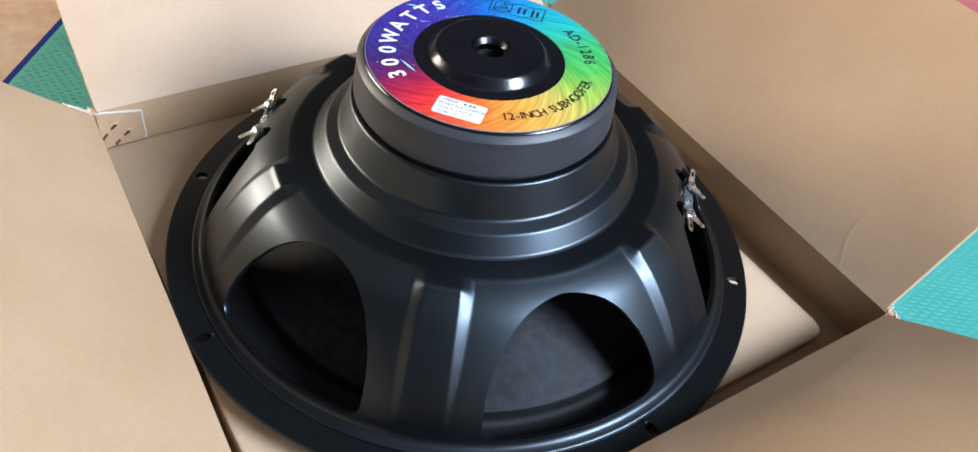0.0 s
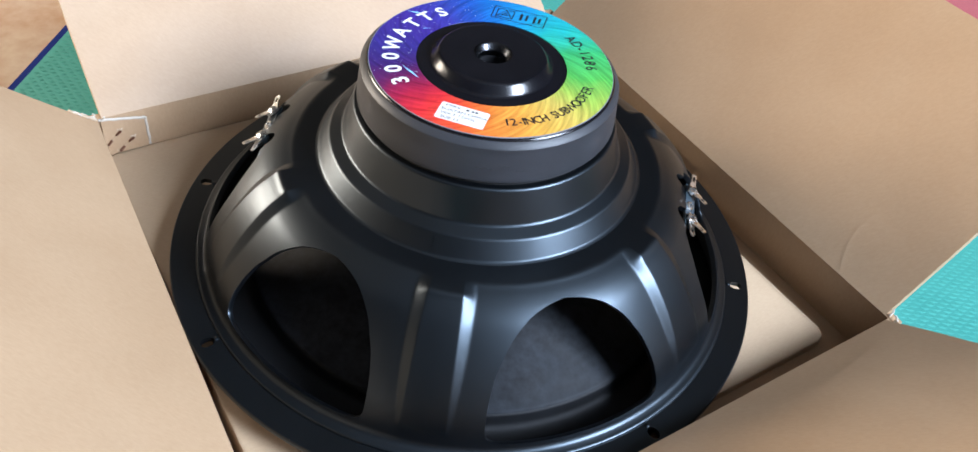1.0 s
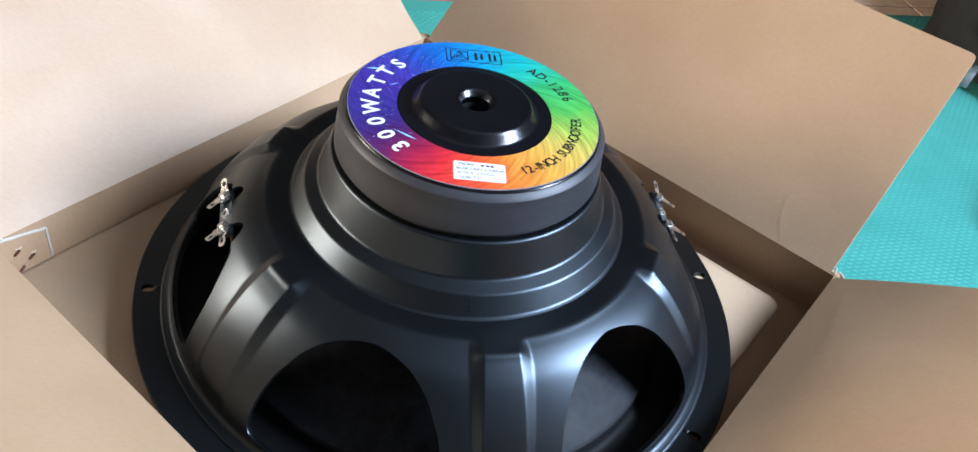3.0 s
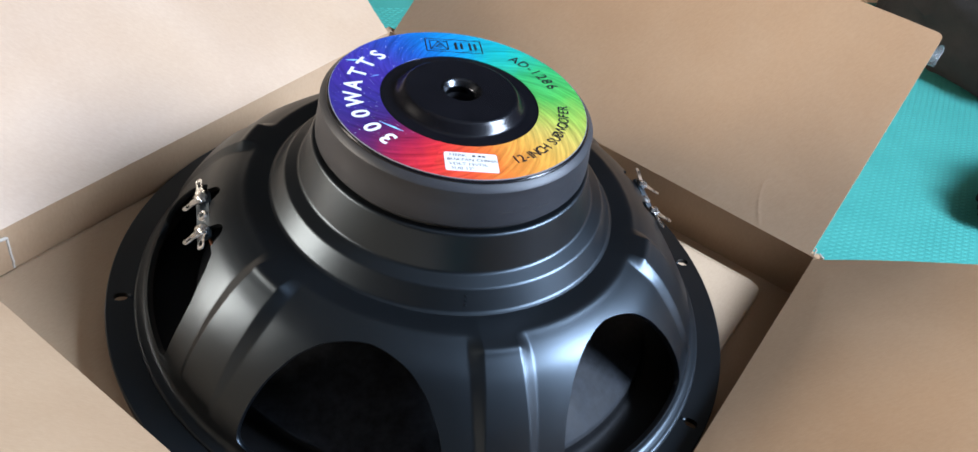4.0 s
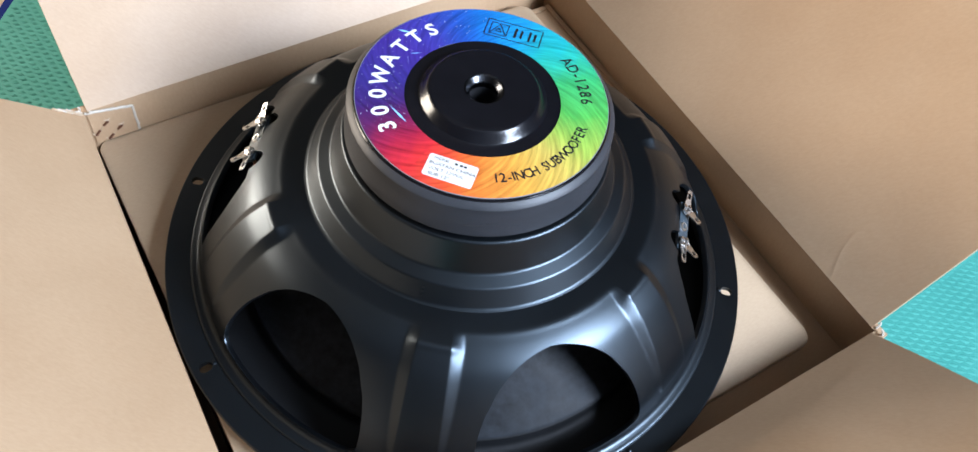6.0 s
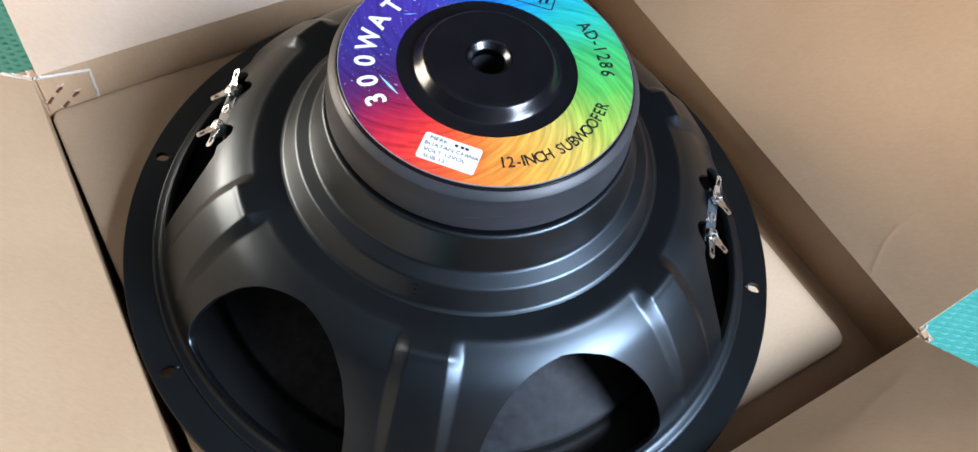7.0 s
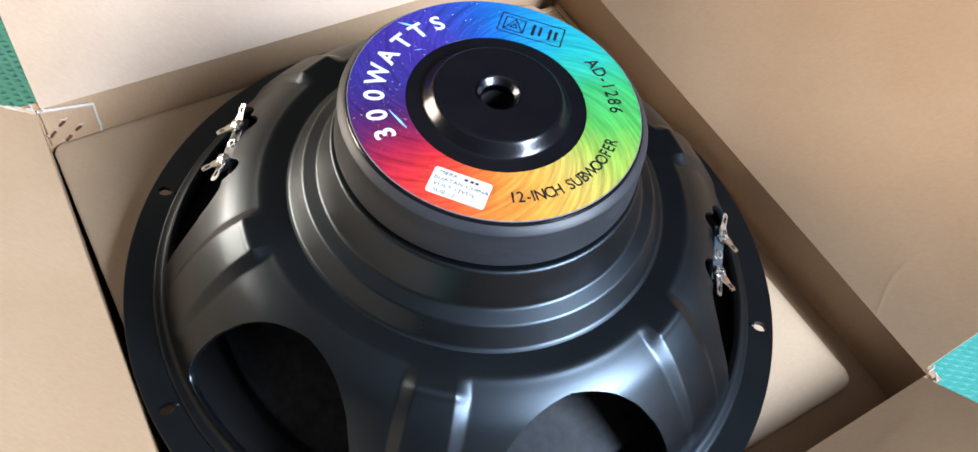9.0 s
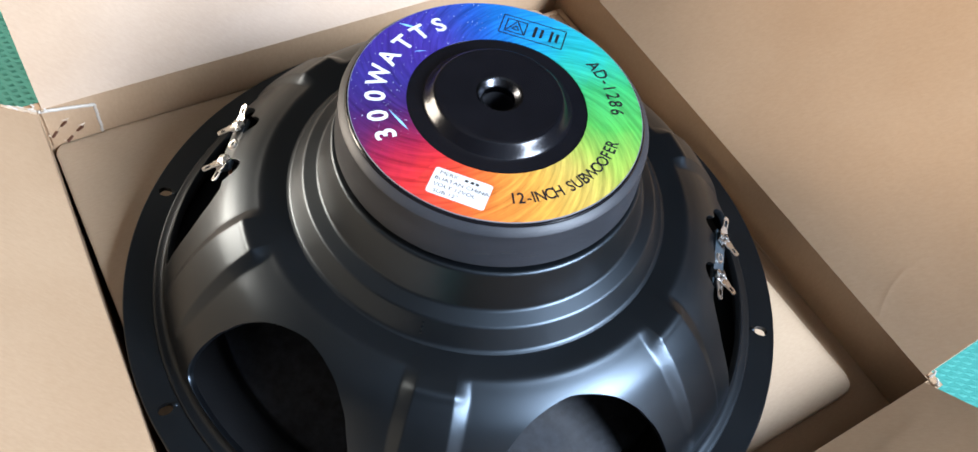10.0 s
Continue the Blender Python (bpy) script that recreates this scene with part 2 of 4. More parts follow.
def box_bm(x0, y0, z0, x1, y1, z1, bevel=0.0, seg=2):
    bm = bmesh.new()
    bmesh.ops.create_cube(bm, size=1)
    bmesh.ops.transform(bm, matrix=Matrix.LocRotScale(((x0 + x1) / 2, (y0 + y1) / 2, (z0 + z1) / 2), None, (x1 - x0, y1 - y0, z1 - z0)), verts=bm.verts)
    if bevel:
        bmesh.ops.bevel(bm, geom=bm.edges[:], offset=bevel, segments=seg, profile=0.5, affect="EDGES")
    return bm


def smooth_line(pts, n):
    """Catmull-Rom through the points, n samples at even arc length."""
    p = np.array(pts, float)
    q = np.vstack([2 * p[0] - p[1], p, 2 * p[-1] - p[-2]])
    out = []
    for i in range(1, len(q) - 2):
        for t in np.linspace(0, 1, 24, endpoint=False):
            a, b, c, d = q[i - 1:i + 3]
            out.append(0.5 * (2 * b + (c - a) * t + (2 * a - 5 * b + 4 * c - d) * t * t + (3 * b - a - 3 * c + d) * t ** 3))
    out.append(p[-1])
    out = np.array(out)
    s = np.r_[0, np.cumsum(np.linalg.norm(np.diff(out, axis=0), axis=1))]
    u = np.linspace(0, s[-1], n)
    return np.stack([np.interp(u, s, out[:, k]) for k in range(out.shape[1])], 1), s[-1]


def filleted(pts, radii, n=7):
    """A broken line with its inner corners rounded by arcs of about the given radii."""
    out = [tuple(pts[0])]
    for a, b, c, r in zip(pts, pts[1:], pts[2:], radii):
        a, b, c = Vector(a), Vector(b), Vector(c)
        p, q = b + (a - b).normalized() * r, b + (c - b).normalized() * r
        for k in range(n + 1):
            t = k / n
            out.append(tuple(p * (1 - t) ** 2 + b * 2 * t * (1 - t) + q * t * t))
    return out + [tuple(pts[-1])]


def add_revolve(bm, profile, n=160, close=False):
    """A surface of revolution about z; the profile runs from the axis outwards or downwards."""
    rings = []
    for r, z in profile:
        if r < 1e-6:
            rings.append([bm.verts.new((0, 0, z))] * n)
        else:
            rings.append([bm.verts.new((r * math.cos(2 * math.pi * i / n), r * math.sin(2 * math.pi * i / n), z)) for i in range(n)])
    if close:
        rings.append(rings[0])
    for a, b in zip(rings, rings[1:]):
        for i in range(n):
            j = (i + 1) % n
            f = []
            for v in (a[i], b[i], b[j], a[j]):
                if v not in f:
                    f.append(v)
            if len(f) > 2:
                bm.faces.new(f)
    return bm


def revolve(profile, n=160, close=False):
    return add_revolve(bmesh.new(), profile, n, close)


def tube(points, radius, sides=8):
    """A round wire along the points, with capped ends."""
    bm = bmesh.new()
    pts = [Vector(p) for p in points]
    rings = []
    for i, p in enumerate(pts):
        d = (pts[min(i + 1, len(pts) - 1)] - pts[max(i - 1, 0)]).normalized()
        side = d.orthogonal().normalized() if not rings else (last - d * last.dot(d)).normalized()
        last = side
        up = d.cross(side)
        rings.append([bm.verts.new(p + radius * (math.cos(a) * side + math.sin(a) * up)) for a in (2 * math.pi * k / sides for k in range(sides))])
    for a, b in zip(rings, rings[1:]):
        for k in range(sides):
            bm.faces.new((a[k], a[(k + 1) % sides], b[(k + 1) % sides], b[k]))
    bm.faces.new(rings[0][::-1]), bm.faces.new(rings[-1])
    return bm


def polar(r, az, z):
    return Vector((r * math.cos(radians(az)), r * math.sin(radians(az)), z))


def plate_bm(outline, z0, z1):
    """A flat plate with the given outline (x, y), from z0 to z1."""
    bm = bmesh.new()
    lo = [bm.verts.new((x, y, z0)) for x, y in outline]
    hi = [bm.verts.new((x, y, z1)) for x, y in outline]
    bm.faces.new(hi), bm.faces.new(lo[::-1])
    for i in range(len(lo)):
        j = (i + 1) % len(lo)
        bm.faces.new((lo[i], lo[j], hi[j], hi[i]))
    return bm


def rounded(w, h, r, n=5):
    pts = []
    for cx, cy, a0 in ((w / 2 - r, h / 2 - r, 0), (-w / 2 + r, h / 2 - r, 90), (-w / 2 + r, -h / 2 + r, 180), (w / 2 - r, -h / 2 + r, 270)):
        pts += [(cx + r * math.cos(radians(a0 + 90 * k / n)), cy + r * math.sin(radians(a0 + 90 * k / n))) for k in range(n + 1)]
    return pts


# ---- lettering ----
def add_text(bm, body, height, m, bold=0.0, squeeze=1.0):
    """Adds flat letters, centred on m, to bm."""
    cu = bpy.data.curves.new("letters", "FONT")
    cu.body, cu.size, cu.align_x, cu.align_y = body, height / 0.70, "CENTER", "CENTER"
    cu.offset, cu.resolution_u = bold * height, 3
    ob = new("letters", cu)
    me = bpy.data.meshes.new_from_object(ob.evaluated_get(bpy.context.evaluated_depsgraph_get()))
    bpy.data.objects.remove(ob)
    bpy.data.curves.remove(cu)
    me.transform(m @ Matrix.Diagonal((squeeze, 1, 1, 1)))
    bm.from_mesh(me)
    bpy.data.meshes.remove(me)


def arc_text(body, height, radius, azimuths, outward, z, bold=0.0, squeeze=1.0):
    bm = bmesh.new()
    for ch, az in zip(body, azimuths):
        if ch == " ":
            continue
        turn = az - 90 if outward else az + 90
        add_text(bm, ch, height, Matrix.Translation(polar(radius, az, z)) @ pose(0, 0, 0, 0, 0, turn), bold, squeeze)
    return bm


# ---- setting: floor, mats, room ----
def setting():
    t, gap = 0.40, 0.003
    x0, y0 = -2.4 - 0.02, -2.4 + 0.32
    base = tagged(finish("floor", box_bm(-2.4, -2.4, FLOOR - 0.05, 1.7, 2.4, FLOOR - 0.0015), GROUT), "grey grout bed under tan stone floor tiles", "floor", kind="structure")
    slab = box_bm(0, 0, FLOOR - 0.010, t - gap, t - gap, FLOOR, 0.001, 1)
    me = None
    for i in range(10):
        for j in range(11):
            if me is None:
                ob = finish("tile", slab, TILE)
                me = ob.data
            else:
                ob = new("tile", me)
            ob.parent = base
            ob.location = (x0 + i * t + 0.04, y0 + j * t - 0.1, 0)
    # unseen walls close the room, darkened so steel reflects black; lamps fill two openings
    h = 2.75
    for name, a in (("wall_north", (-2.5, 2.4, FLOOR, 1.7, 2.5, h)), ("wall_south", (-2.4, SOUTH_Y - 0.12, FLOOR, 1.58, SOUTH_Y, h))):
        tagged(finish(name, box_bm(*a), WALL_DARK), "unseen room wall, darkened to keep reflections in the steel black", "wall", kind="structure")
    for name, x0, a0, a1, z0, z1 in (("wall_east", EAST_X, EAST_Y0, EAST_Y1, EAST_Z0, EAST_Z1), ("wall_west", WEST_X - 0.12, WEST_Y0, WEST_Y1, WEST_Z0, WEST_Z1)):
        bm = bmesh.new()
        for a in ((SOUTH_Y - 0.12, FLOOR, a0, h), (a1, FLOOR, 2.4, h), (a0, FLOOR, a1, z0), (a0, z1, a1, h)):
            b2 = box_bm(x0, a[0], a[1], x0 + 0.12, a[2], a[3])
            tmp = bpy.data.meshes.new("tmp")
            b2.to_mesh(tmp), b2.free()
            bm.from_mesh(tmp)
            bpy.data.meshes.remove(tmp)
        tagged(finish(name, bm, WALL_DARK), "unseen wall with an opening, darkened to keep reflections in the steel black", "wall", kind="structure")
    tagged(finish("ceiling", box_bm(-2.5, -2.5, h, 1.7, 2.5, h + 0.1), CEILING), "unseen ceiling, toned to give the steel a soft sheen", "ceiling", kind="structure")


def foam_mat(name, label, x0, y0, x1, y1, mat, under=None, bumps=None):
    ob = thing(name, label, "foam mat")
    part("sheet", box_bm(x0, y0, FLOOR + 0.0005 + (0.004 if under else 0), x1, y1, MAT, 0.0012), mat, ob)
    if under:
        part("underlayer", box_bm(x0 - 0.011, y0 - 0.002, FLOOR + 0.0004, x1 + 0.002, y1 + 0.002, FLOOR + 0.0046, 0.001), under, ob, "dark blue foam under layer")
    if bumps:
        # raised lozenges in staggered rows
        p, hgt = 0.0088, 0.00026
        verts, faces = [], []
        for bx0, by0, bx1, by1 in bumps:
            for j in range(int((by1 - by0) / (p * 0.5))):
                for i in range(int((bx1 - bx0) / p)):
                    cx, cy = bx0 + (i + 0.5 * (j % 2) + 0.5) * p, by0 + (j + 0.5) * p * 0.5
                    k = len(verts)
                    a, b = p * 0.46, p * 0.23
                    verts += [(cx - a, cy, MAT), (cx, cy - b, MAT), (cx + a, cy, MAT), (cx, cy + b, MAT), (cx - a * 0.35, cy, MAT + hgt), (cx, cy - b * 0.35, MAT + hgt), (cx + a * 0.35, cy, MAT + hgt), (cx, cy + b * 0.35, MAT + hgt)]
                    faces += [(k + 4, k + 5, k + 6, k + 7)] + [(k + q, k + (q + 1) % 4, k + 4 + (q + 1) % 4, k + 4 + q) for q in range(4)]
        me = bpy.data.meshes.new("relief")
        me.from_pydata(verts, [], faces)
        me.materials.append(mat)
        r = new("relief", me)
        r.parent = ob
        tagged(r, kind="stuff")
    return ob


setting()
# the green mat's unseen southern stretch is added to cut bounce off pale tiles
foam_mat("foam_mat", "green foam floor mat with raised relief and blue edge", -0.4085, -1.60, 0.92, 0.575, FOAM_GREEN, FOAM_BLUE,
         [(-0.407, 0.02, -0.18, 0.55), (0.24, -0.30, 0.918, 0.57), (-0.02, 0.25, 0.24, 0.55)])
foam_mat("foam_mat", "pink foam floor mat behind the green one", 0.06, 0.583, 0.66, 1.18, FOAM_PINK)


def slack_fabric(rx, ry, rz, seed, low=-0.35):
    """A slack heap of cloth with folds, resting on z = 0."""
    bm = bmesh.new()
    bmesh.ops.create_icosphere(bm, subdivisions=5, radius=1.0)
    for v in bm.verts:
        p = v.co.copy()
        q = p + Vector((seed, seed * 0.7, 0))
        k = 1 + 0.12 * noise.noise(q * 1.7) + 0.06 * noise.noise(q * 4.3) + 0.025 * noise.noise(q * 9.1)
        v.co = Vector((p.x * rx * k, p.y * ry * k, max(p.z, low) * rz * k))
    bottom = min(v.co.z for v in bm.verts)
    for v in bm.verts:
        v.co.z = max(v.co.z - bottom - 0.002, 0.0)
    return bm


def fabric_bag():
    ob = thing("fabric_bag", "slack dark grey fabric bag lying on the green mat", "bag", (0.99, 0.43, MAT + 0.0006))
    part("body", slack_fabric(0.245, 0.21, 0.14, 0.0), FABRIC, ob)
    pts = [(-0.16 + 0.32 * k / 14, -0.02 + 0.03 * math.sin(k), 0.15 + 0.05 * math.sin(math.pi * k / 14)) for k in range(15)]
    part("strap", tube(pts, 0.008, 8), FABRIC, ob)


def dark_blob():
    # made-up heap in place of a soft, shadow-like dark blob on the mat
    ob = thing("dark_blob", "made-up dark heap standing in for a shadow-like blob on the green mat", "pouch", (0.745, 0.135, MAT + 0.0006))
    part("body", slack_fabric(0.150, 0.062, 0.055, 5.3), BLOB_BLACK, ob)
    part("blob_ridge", tube([(-0.10 + 0.02 * k, 0.004 * math.sin(1.3 * k), 0.066 - 0.00045 * (k - 5) ** 2) for k in range(11)], 0.0018, 6), BLOB_BLACK, ob)


fabric_bag()
dark_blob()


# ---- the carton ----
CL, CF, CR, CN = (Vector(p) for p in ((-0.2175, 0.0330, 0.0112), (0.0305, 0.2360, 0.0087), (0.2230, -0.0235, 0.0100), (-0.0310, -0.2197, 0.0100)))
U = (CF - CL).to_2d().normalized().to_3d()      # along the far-left side
V = (CR - CF).to_2d().normalized().to_3d()      # along the far-right side
WALL = 0.005


def sheet(origin, ax, ay, an, lu, lv, thick, nu, nv, bend=None, corner=0.003):
    """A board: lu along ax from 0, lv along ay, thickness against an; bend(u, v) lifts it along an; outer corners are rounded."""
    bm = bmesh.new()
    us, vs = np.linspace(0, lu, nu + 1), np.linspace(0, lv, nv + 1)
    top, bot = [], []
    for v in vs:
        over = max(0.0, v - (lv - corner))
        inset = corner - math.sqrt(max(corner * corner - over * over, 0.0))
        ra, rb = [], []
        for u in us:
            uu = inset + u * (lu - 2 * inset) / lu
            w = bend(uu, v) if bend else 0.0
            p = origin + ax * uu + ay * v + an * w
            ra.append(bm.verts.new(p)), rb.append(bm.verts.new(p - an * thick))
        top.append(ra), bot.append(rb)
    for j in range(nv):
        for i in range(nu):
            bm.faces.new((top[j][i], top[j][i + 1], top[j + 1][i + 1], top[j + 1][i]))
            bm.faces.new((bot[j][i], bot[j + 1][i], bot[j + 1][i + 1], bot[j][i + 1]))
    loop = [(0, i) for i in range(nu)] + [(j, nu) for j in range(nv)] + [(nv, i) for i in range(nu, 0, -1)] + [(j, 0) for j in range(nv, 0, -1)]
    for (j, i), (j2, i2) in zip(loop, loop[1:] + loop[:1]):
        bm.faces.new((top[j2][i2], top[j][i], bot[j][i], bot[j2][i2]))
    bmesh.ops.recalc_face_normals(bm, faces=bm.faces[:])
    return bm


def flap(parent, p0, p1, out, angle, length, bend, trim=0.0025, fine=1):
    """A flap hinged on p0-p1, raised by angle from the level."""
    ax = (p1 - p0).normalized()
    o = (out - ax * out.dot(ax)).normalized()
    up = Vector((0, 0, 1))
    up = (up - ax * up.dot(ax)).normalized()
    ay = (o * math.cos(radians(angle)) + up * math.sin(radians(angle))).normalized()
    an = ax.cross(ay)
    if an.z < 0:
        an = -an
    return part("flap", sheet(p0 + ax * trim, ax, ay, an, (p1 - p0).length - 2 * trim, length, 0.0045, 200 * fine, 96 * fine, bend), KRAFT, parent, smooth=35)


def warp(seed, amount, curl):
    def f(u, v):
        n = noise.noise(Vector((u * 14 + seed, v * 14, seed * 3.1))) + 0.5 * noise.noise(Vector((u * 34, v * 34, seed)))
        soft = min(1.0, v / 0.02)
        return amount * n * soft + curl * v * v
    return f


def creased(base, lines):
    """A warp with worn fold ridges: each line is (u0, v0, u1, v1, height, width)."""
    def f(u, v):
        w = base(u, v)
        for u0, v0, u1, v1, hgt, wid in lines:
            du, dv = u1 - u0, v1 - v0
            k = max(0.0, min(1.0, ((u - u0) * du + (v - v0) * dv) / (du * du + dv * dv)))
            d = math.hypot(u - u0 - k * du, v - v0 - k * dv)
            w += hgt * math.exp(-(d / wid) ** 2)
        return w
    return f


def carton():
    ob = thing("cardboard_carton", "open brown cardboard carton with raised flaps on green mat", "cardboard box", (0, 0, MAT))
    lift = Vector((0, 0, -MAT))
    c = [CL + lift, CF + lift, CR + lift, CN + lift]
    mid = (c[0] + c[2]) / 2
    mid.z = 0
    for a, b in zip(c, c[1:] + c[:1]):
        d = (b - a).to_2d().normalized()
        nrm = Vector((d.y, -d.x, 0))
        if nrm.dot((a + b) / 2 - mid) < 0:
            nrm = -nrm
        bm = bmesh.new()
        e = Vector((d.x, d.y, 0)) * WALL
        vs = []
        for p, q in ((a, 0), (b + e * 0.999, 0), (b + e * 0.999, 1), (a, 1)):
            for z in (0.0005, p.z):
                vs.append(bm.verts.new((p.x + nrm.x * WALL * q, p.y + nrm.y * WALL * q, z)))
        for f in ((0, 2, 3, 1), (2, 4, 5, 3), (4, 6, 7, 5), (6, 0, 1, 7), (1, 3, 5, 7), (0, 6, 4, 2)):
            bm.faces.new([vs[k] for k in f])
        bmesh.ops.recalc_face_normals(bm, faces=bm.faces[:])
        part("wall", bm, KRAFT, ob, smooth=None)
    bm = bmesh.new()
    vs = [bm.verts.new((p.x, p.y, 0.001)) for p in c]
    f = bm.faces.new(vs)
    ext = bmesh.ops.extrude_face_region(bm, geom=[f])
    bmesh.ops.translate(bm, vec=(0, 0, 0.004), verts=[v for v in ext["geom"] if isinstance(v, bmesh.types.BMVert)])
    bmesh.ops.recalc_face_normals(bm, faces=bm.faces[:])
    part("base", bm, KRAFT, ob, smooth=None)
    length = 0.151
    flap(ob, c[0], c[1], -V, FLAPS[0], length, warp(1.3, 0.0007, 0.3))
    flap(ob, c[1], c[2], U, FLAPS[1], length, creased(warp(4.1, 0.0006, 0.2), CREASE), fine=2)
    # loose end of clear tape on the outer corner of that flap
    ax = (c[2] - c[1]).normalized()
    a = radians(FLAPS[1])
    ay = (U - ax * U.dot(ax)).normalized() * math.cos(a) + Vector((0, 0, math.sin(a)))
    an = ax.cross(ay)
    an = -an if an.z < 0 else an
    tip = c[2] - ax * 0.0030 + ay * (length - 0.016) - an * 0.0049
    part("tape_end", sheet(tip, ax, ay, an, 0.0042, 0.015, 0.0003, 10, 20, lambda u, v: -14.0 * u * u + 0.0006 * math.sin(v * 420)), TAPE, ob, "loose clear tape end")
    flap(ob, c[2], c[3], V, FLAPS[2], length, creased(warp(7.7, 0.0007, -0.3), [(0.02, 0.014, 0.05, 0.017, 0.00010, 0.0022), (0.05, 0.017, 0.09, 0.027, 0.00006, 0.0022)]))
    flap(ob, c[3], c[0], -U, FLAPS[3], length, warp(9.2, 0.0006, 0.2))
    # stapled glue tab inside one corner
    up = Vector((0, 0, 1))

    def on_wall(u, z, off):
        """A place on the inside of the wall that carries the tab: u along it, z over the mat's top."""
        return Vector((c[0].x, c[0].y, 0)) + U * u + V * off + up * (z - MAT)

    bm = bmesh.new()
    loops = []
    for off in (0.0002, 0.0013):
        loops.append([bm.verts.new(on_wall(u, z, off)) for u, z in ((0.0015, -0.0143), (0.0256, -0.0143), (0.0256, 0.0056), (0.0200, 0.0072), (0.0100, 0.0094), (0.0015, 0.0110))])
    bm.faces.new(loops[1])
    for i in range(6):
        bm.faces.new((loops[0][i], loops[0][(i + 1) % 6], loops[1][(i + 1) % 6], loops[1][i]))
    bmesh.ops.recalc_face_normals(bm, faces=bm.faces[:])
    tab = part("joint_tab", bm, KRAFT, ob, "stapled glue tab with torn pale edges", None)
    rng = random.Random(8)
    for path in ([(0.0258, -0.0140 + 0.0196 * k / 14) for k in range(15)], [(0.0256 - 0.0250 * k / 18, 0.0057 + 0.0055 * k / 18) for k in range(19)]):
        pts = [on_wall(u + rng.uniform(-0.0002, 0.0002), z + rng.uniform(-0.0002, 0.0002), 0.0011) for u, z in path]
        part("torn_edge", tube(pts, 0.00085, 6), TORN, tab)
    for u0, z0, u1, z1 in ((0.0026, -0.0071, 0.0107, 0.0007), (0.0085, -0.0130, 0.0172, -0.0058)):
        a, b = on_wall(u0, z0, 0), on_wall(u1, z1, 0)
        for e, k in ((a, -1), (b, 1)):
            part("staple_dent", tube([e - U * 0.0018 + V * 0.0010 + up * 0.0010, e + V * 0.0016 + up * 0.0006 * k, e + U * 0.0016 + V * 0.0010 + up * 0.0012], 0.0005, 6), KRAFT_PALE, tab)
        d = (b - a) / 3
        part("staple", tube([a + V * 0.0005, a + V * 0.0020, a + d + V * 0.0014], 0.0008, 6), STAPLE, tab)
        part("staple", tube([b + V * 0.0005, b + V * 0.0020, b - d + V * 0.0014], 0.0008, 6), STAPLE, tab)
        part("staple_line", tube([a + V * 0.0013, (a + b) / 2 + V * 0.0012, b + V * 0.0013], 0.00028, 5), KRAFT_PALE, tab)
    # torn liner along the corner of the neighbouring flap
    fa = radians(FLAPS[3])
    run = -U * math.cos(fa) + up * math.sin(fa)
    for lane in range(4):
        pts = [c[0] + run * (0.0003 + 0.0013 * k) + V * (0.0027 - 0.0005 * lane + rng.uniform(-0.0004, 0.0004)) + up * (0.0006 + rng.uniform(0, 0.0006)) for k in range(14 - 2 * lane)]
        part("torn_liner", tube(pts, 0.0006, 6), TORN if lane % 2 else KRAFT_PALE, ob)
    # frayed liner at two corners
    for p, s in ((c[0], 3), (c[2], 5)):
        rng = random.Random(s)
        for k in range(3):
            a = p + Vector((rng.uniform(-0.003, 0.003), rng.uniform(-0.003, 0.003), 0.0005))
            q = a + Vector((rng.uniform(-0.003, 0.003), rng.uniform(-0.003, 0.003), rng.uniform(0.001, 0.003)))
            part("torn_fibre", tube([a, (a + q) / 2 + Vector((0.0008, 0, 0.0008)), q], 0.0006, 5), TORN, ob)
    return ob


CREASE = [(0.285, 0.002, 0.281, 0.008, 0.00013, 0.0007), (0.281, 0.008, 0.277, 0.015, 0.00013, 0.0007), (0.277, 0.015, 0.2745, 0.024, 0.00012, 0.0007), (0.2745, 0.024, 0.275, 0.036, 0.00009, 0.0008), (0.275, 0.036, 0.280, 0.056, 0.00005, 0.0010)]
FLAPS = (40, 43, 34, 40)
PAD = -0.0150           # top of the inner carton
carton()


def board_frame():
    return Matrix(((U.x, V.x, 0, CL.x), (U.y, V.y, 0, CL.y), (0, 0, 1, 0), (0, 0, 0, 1)))


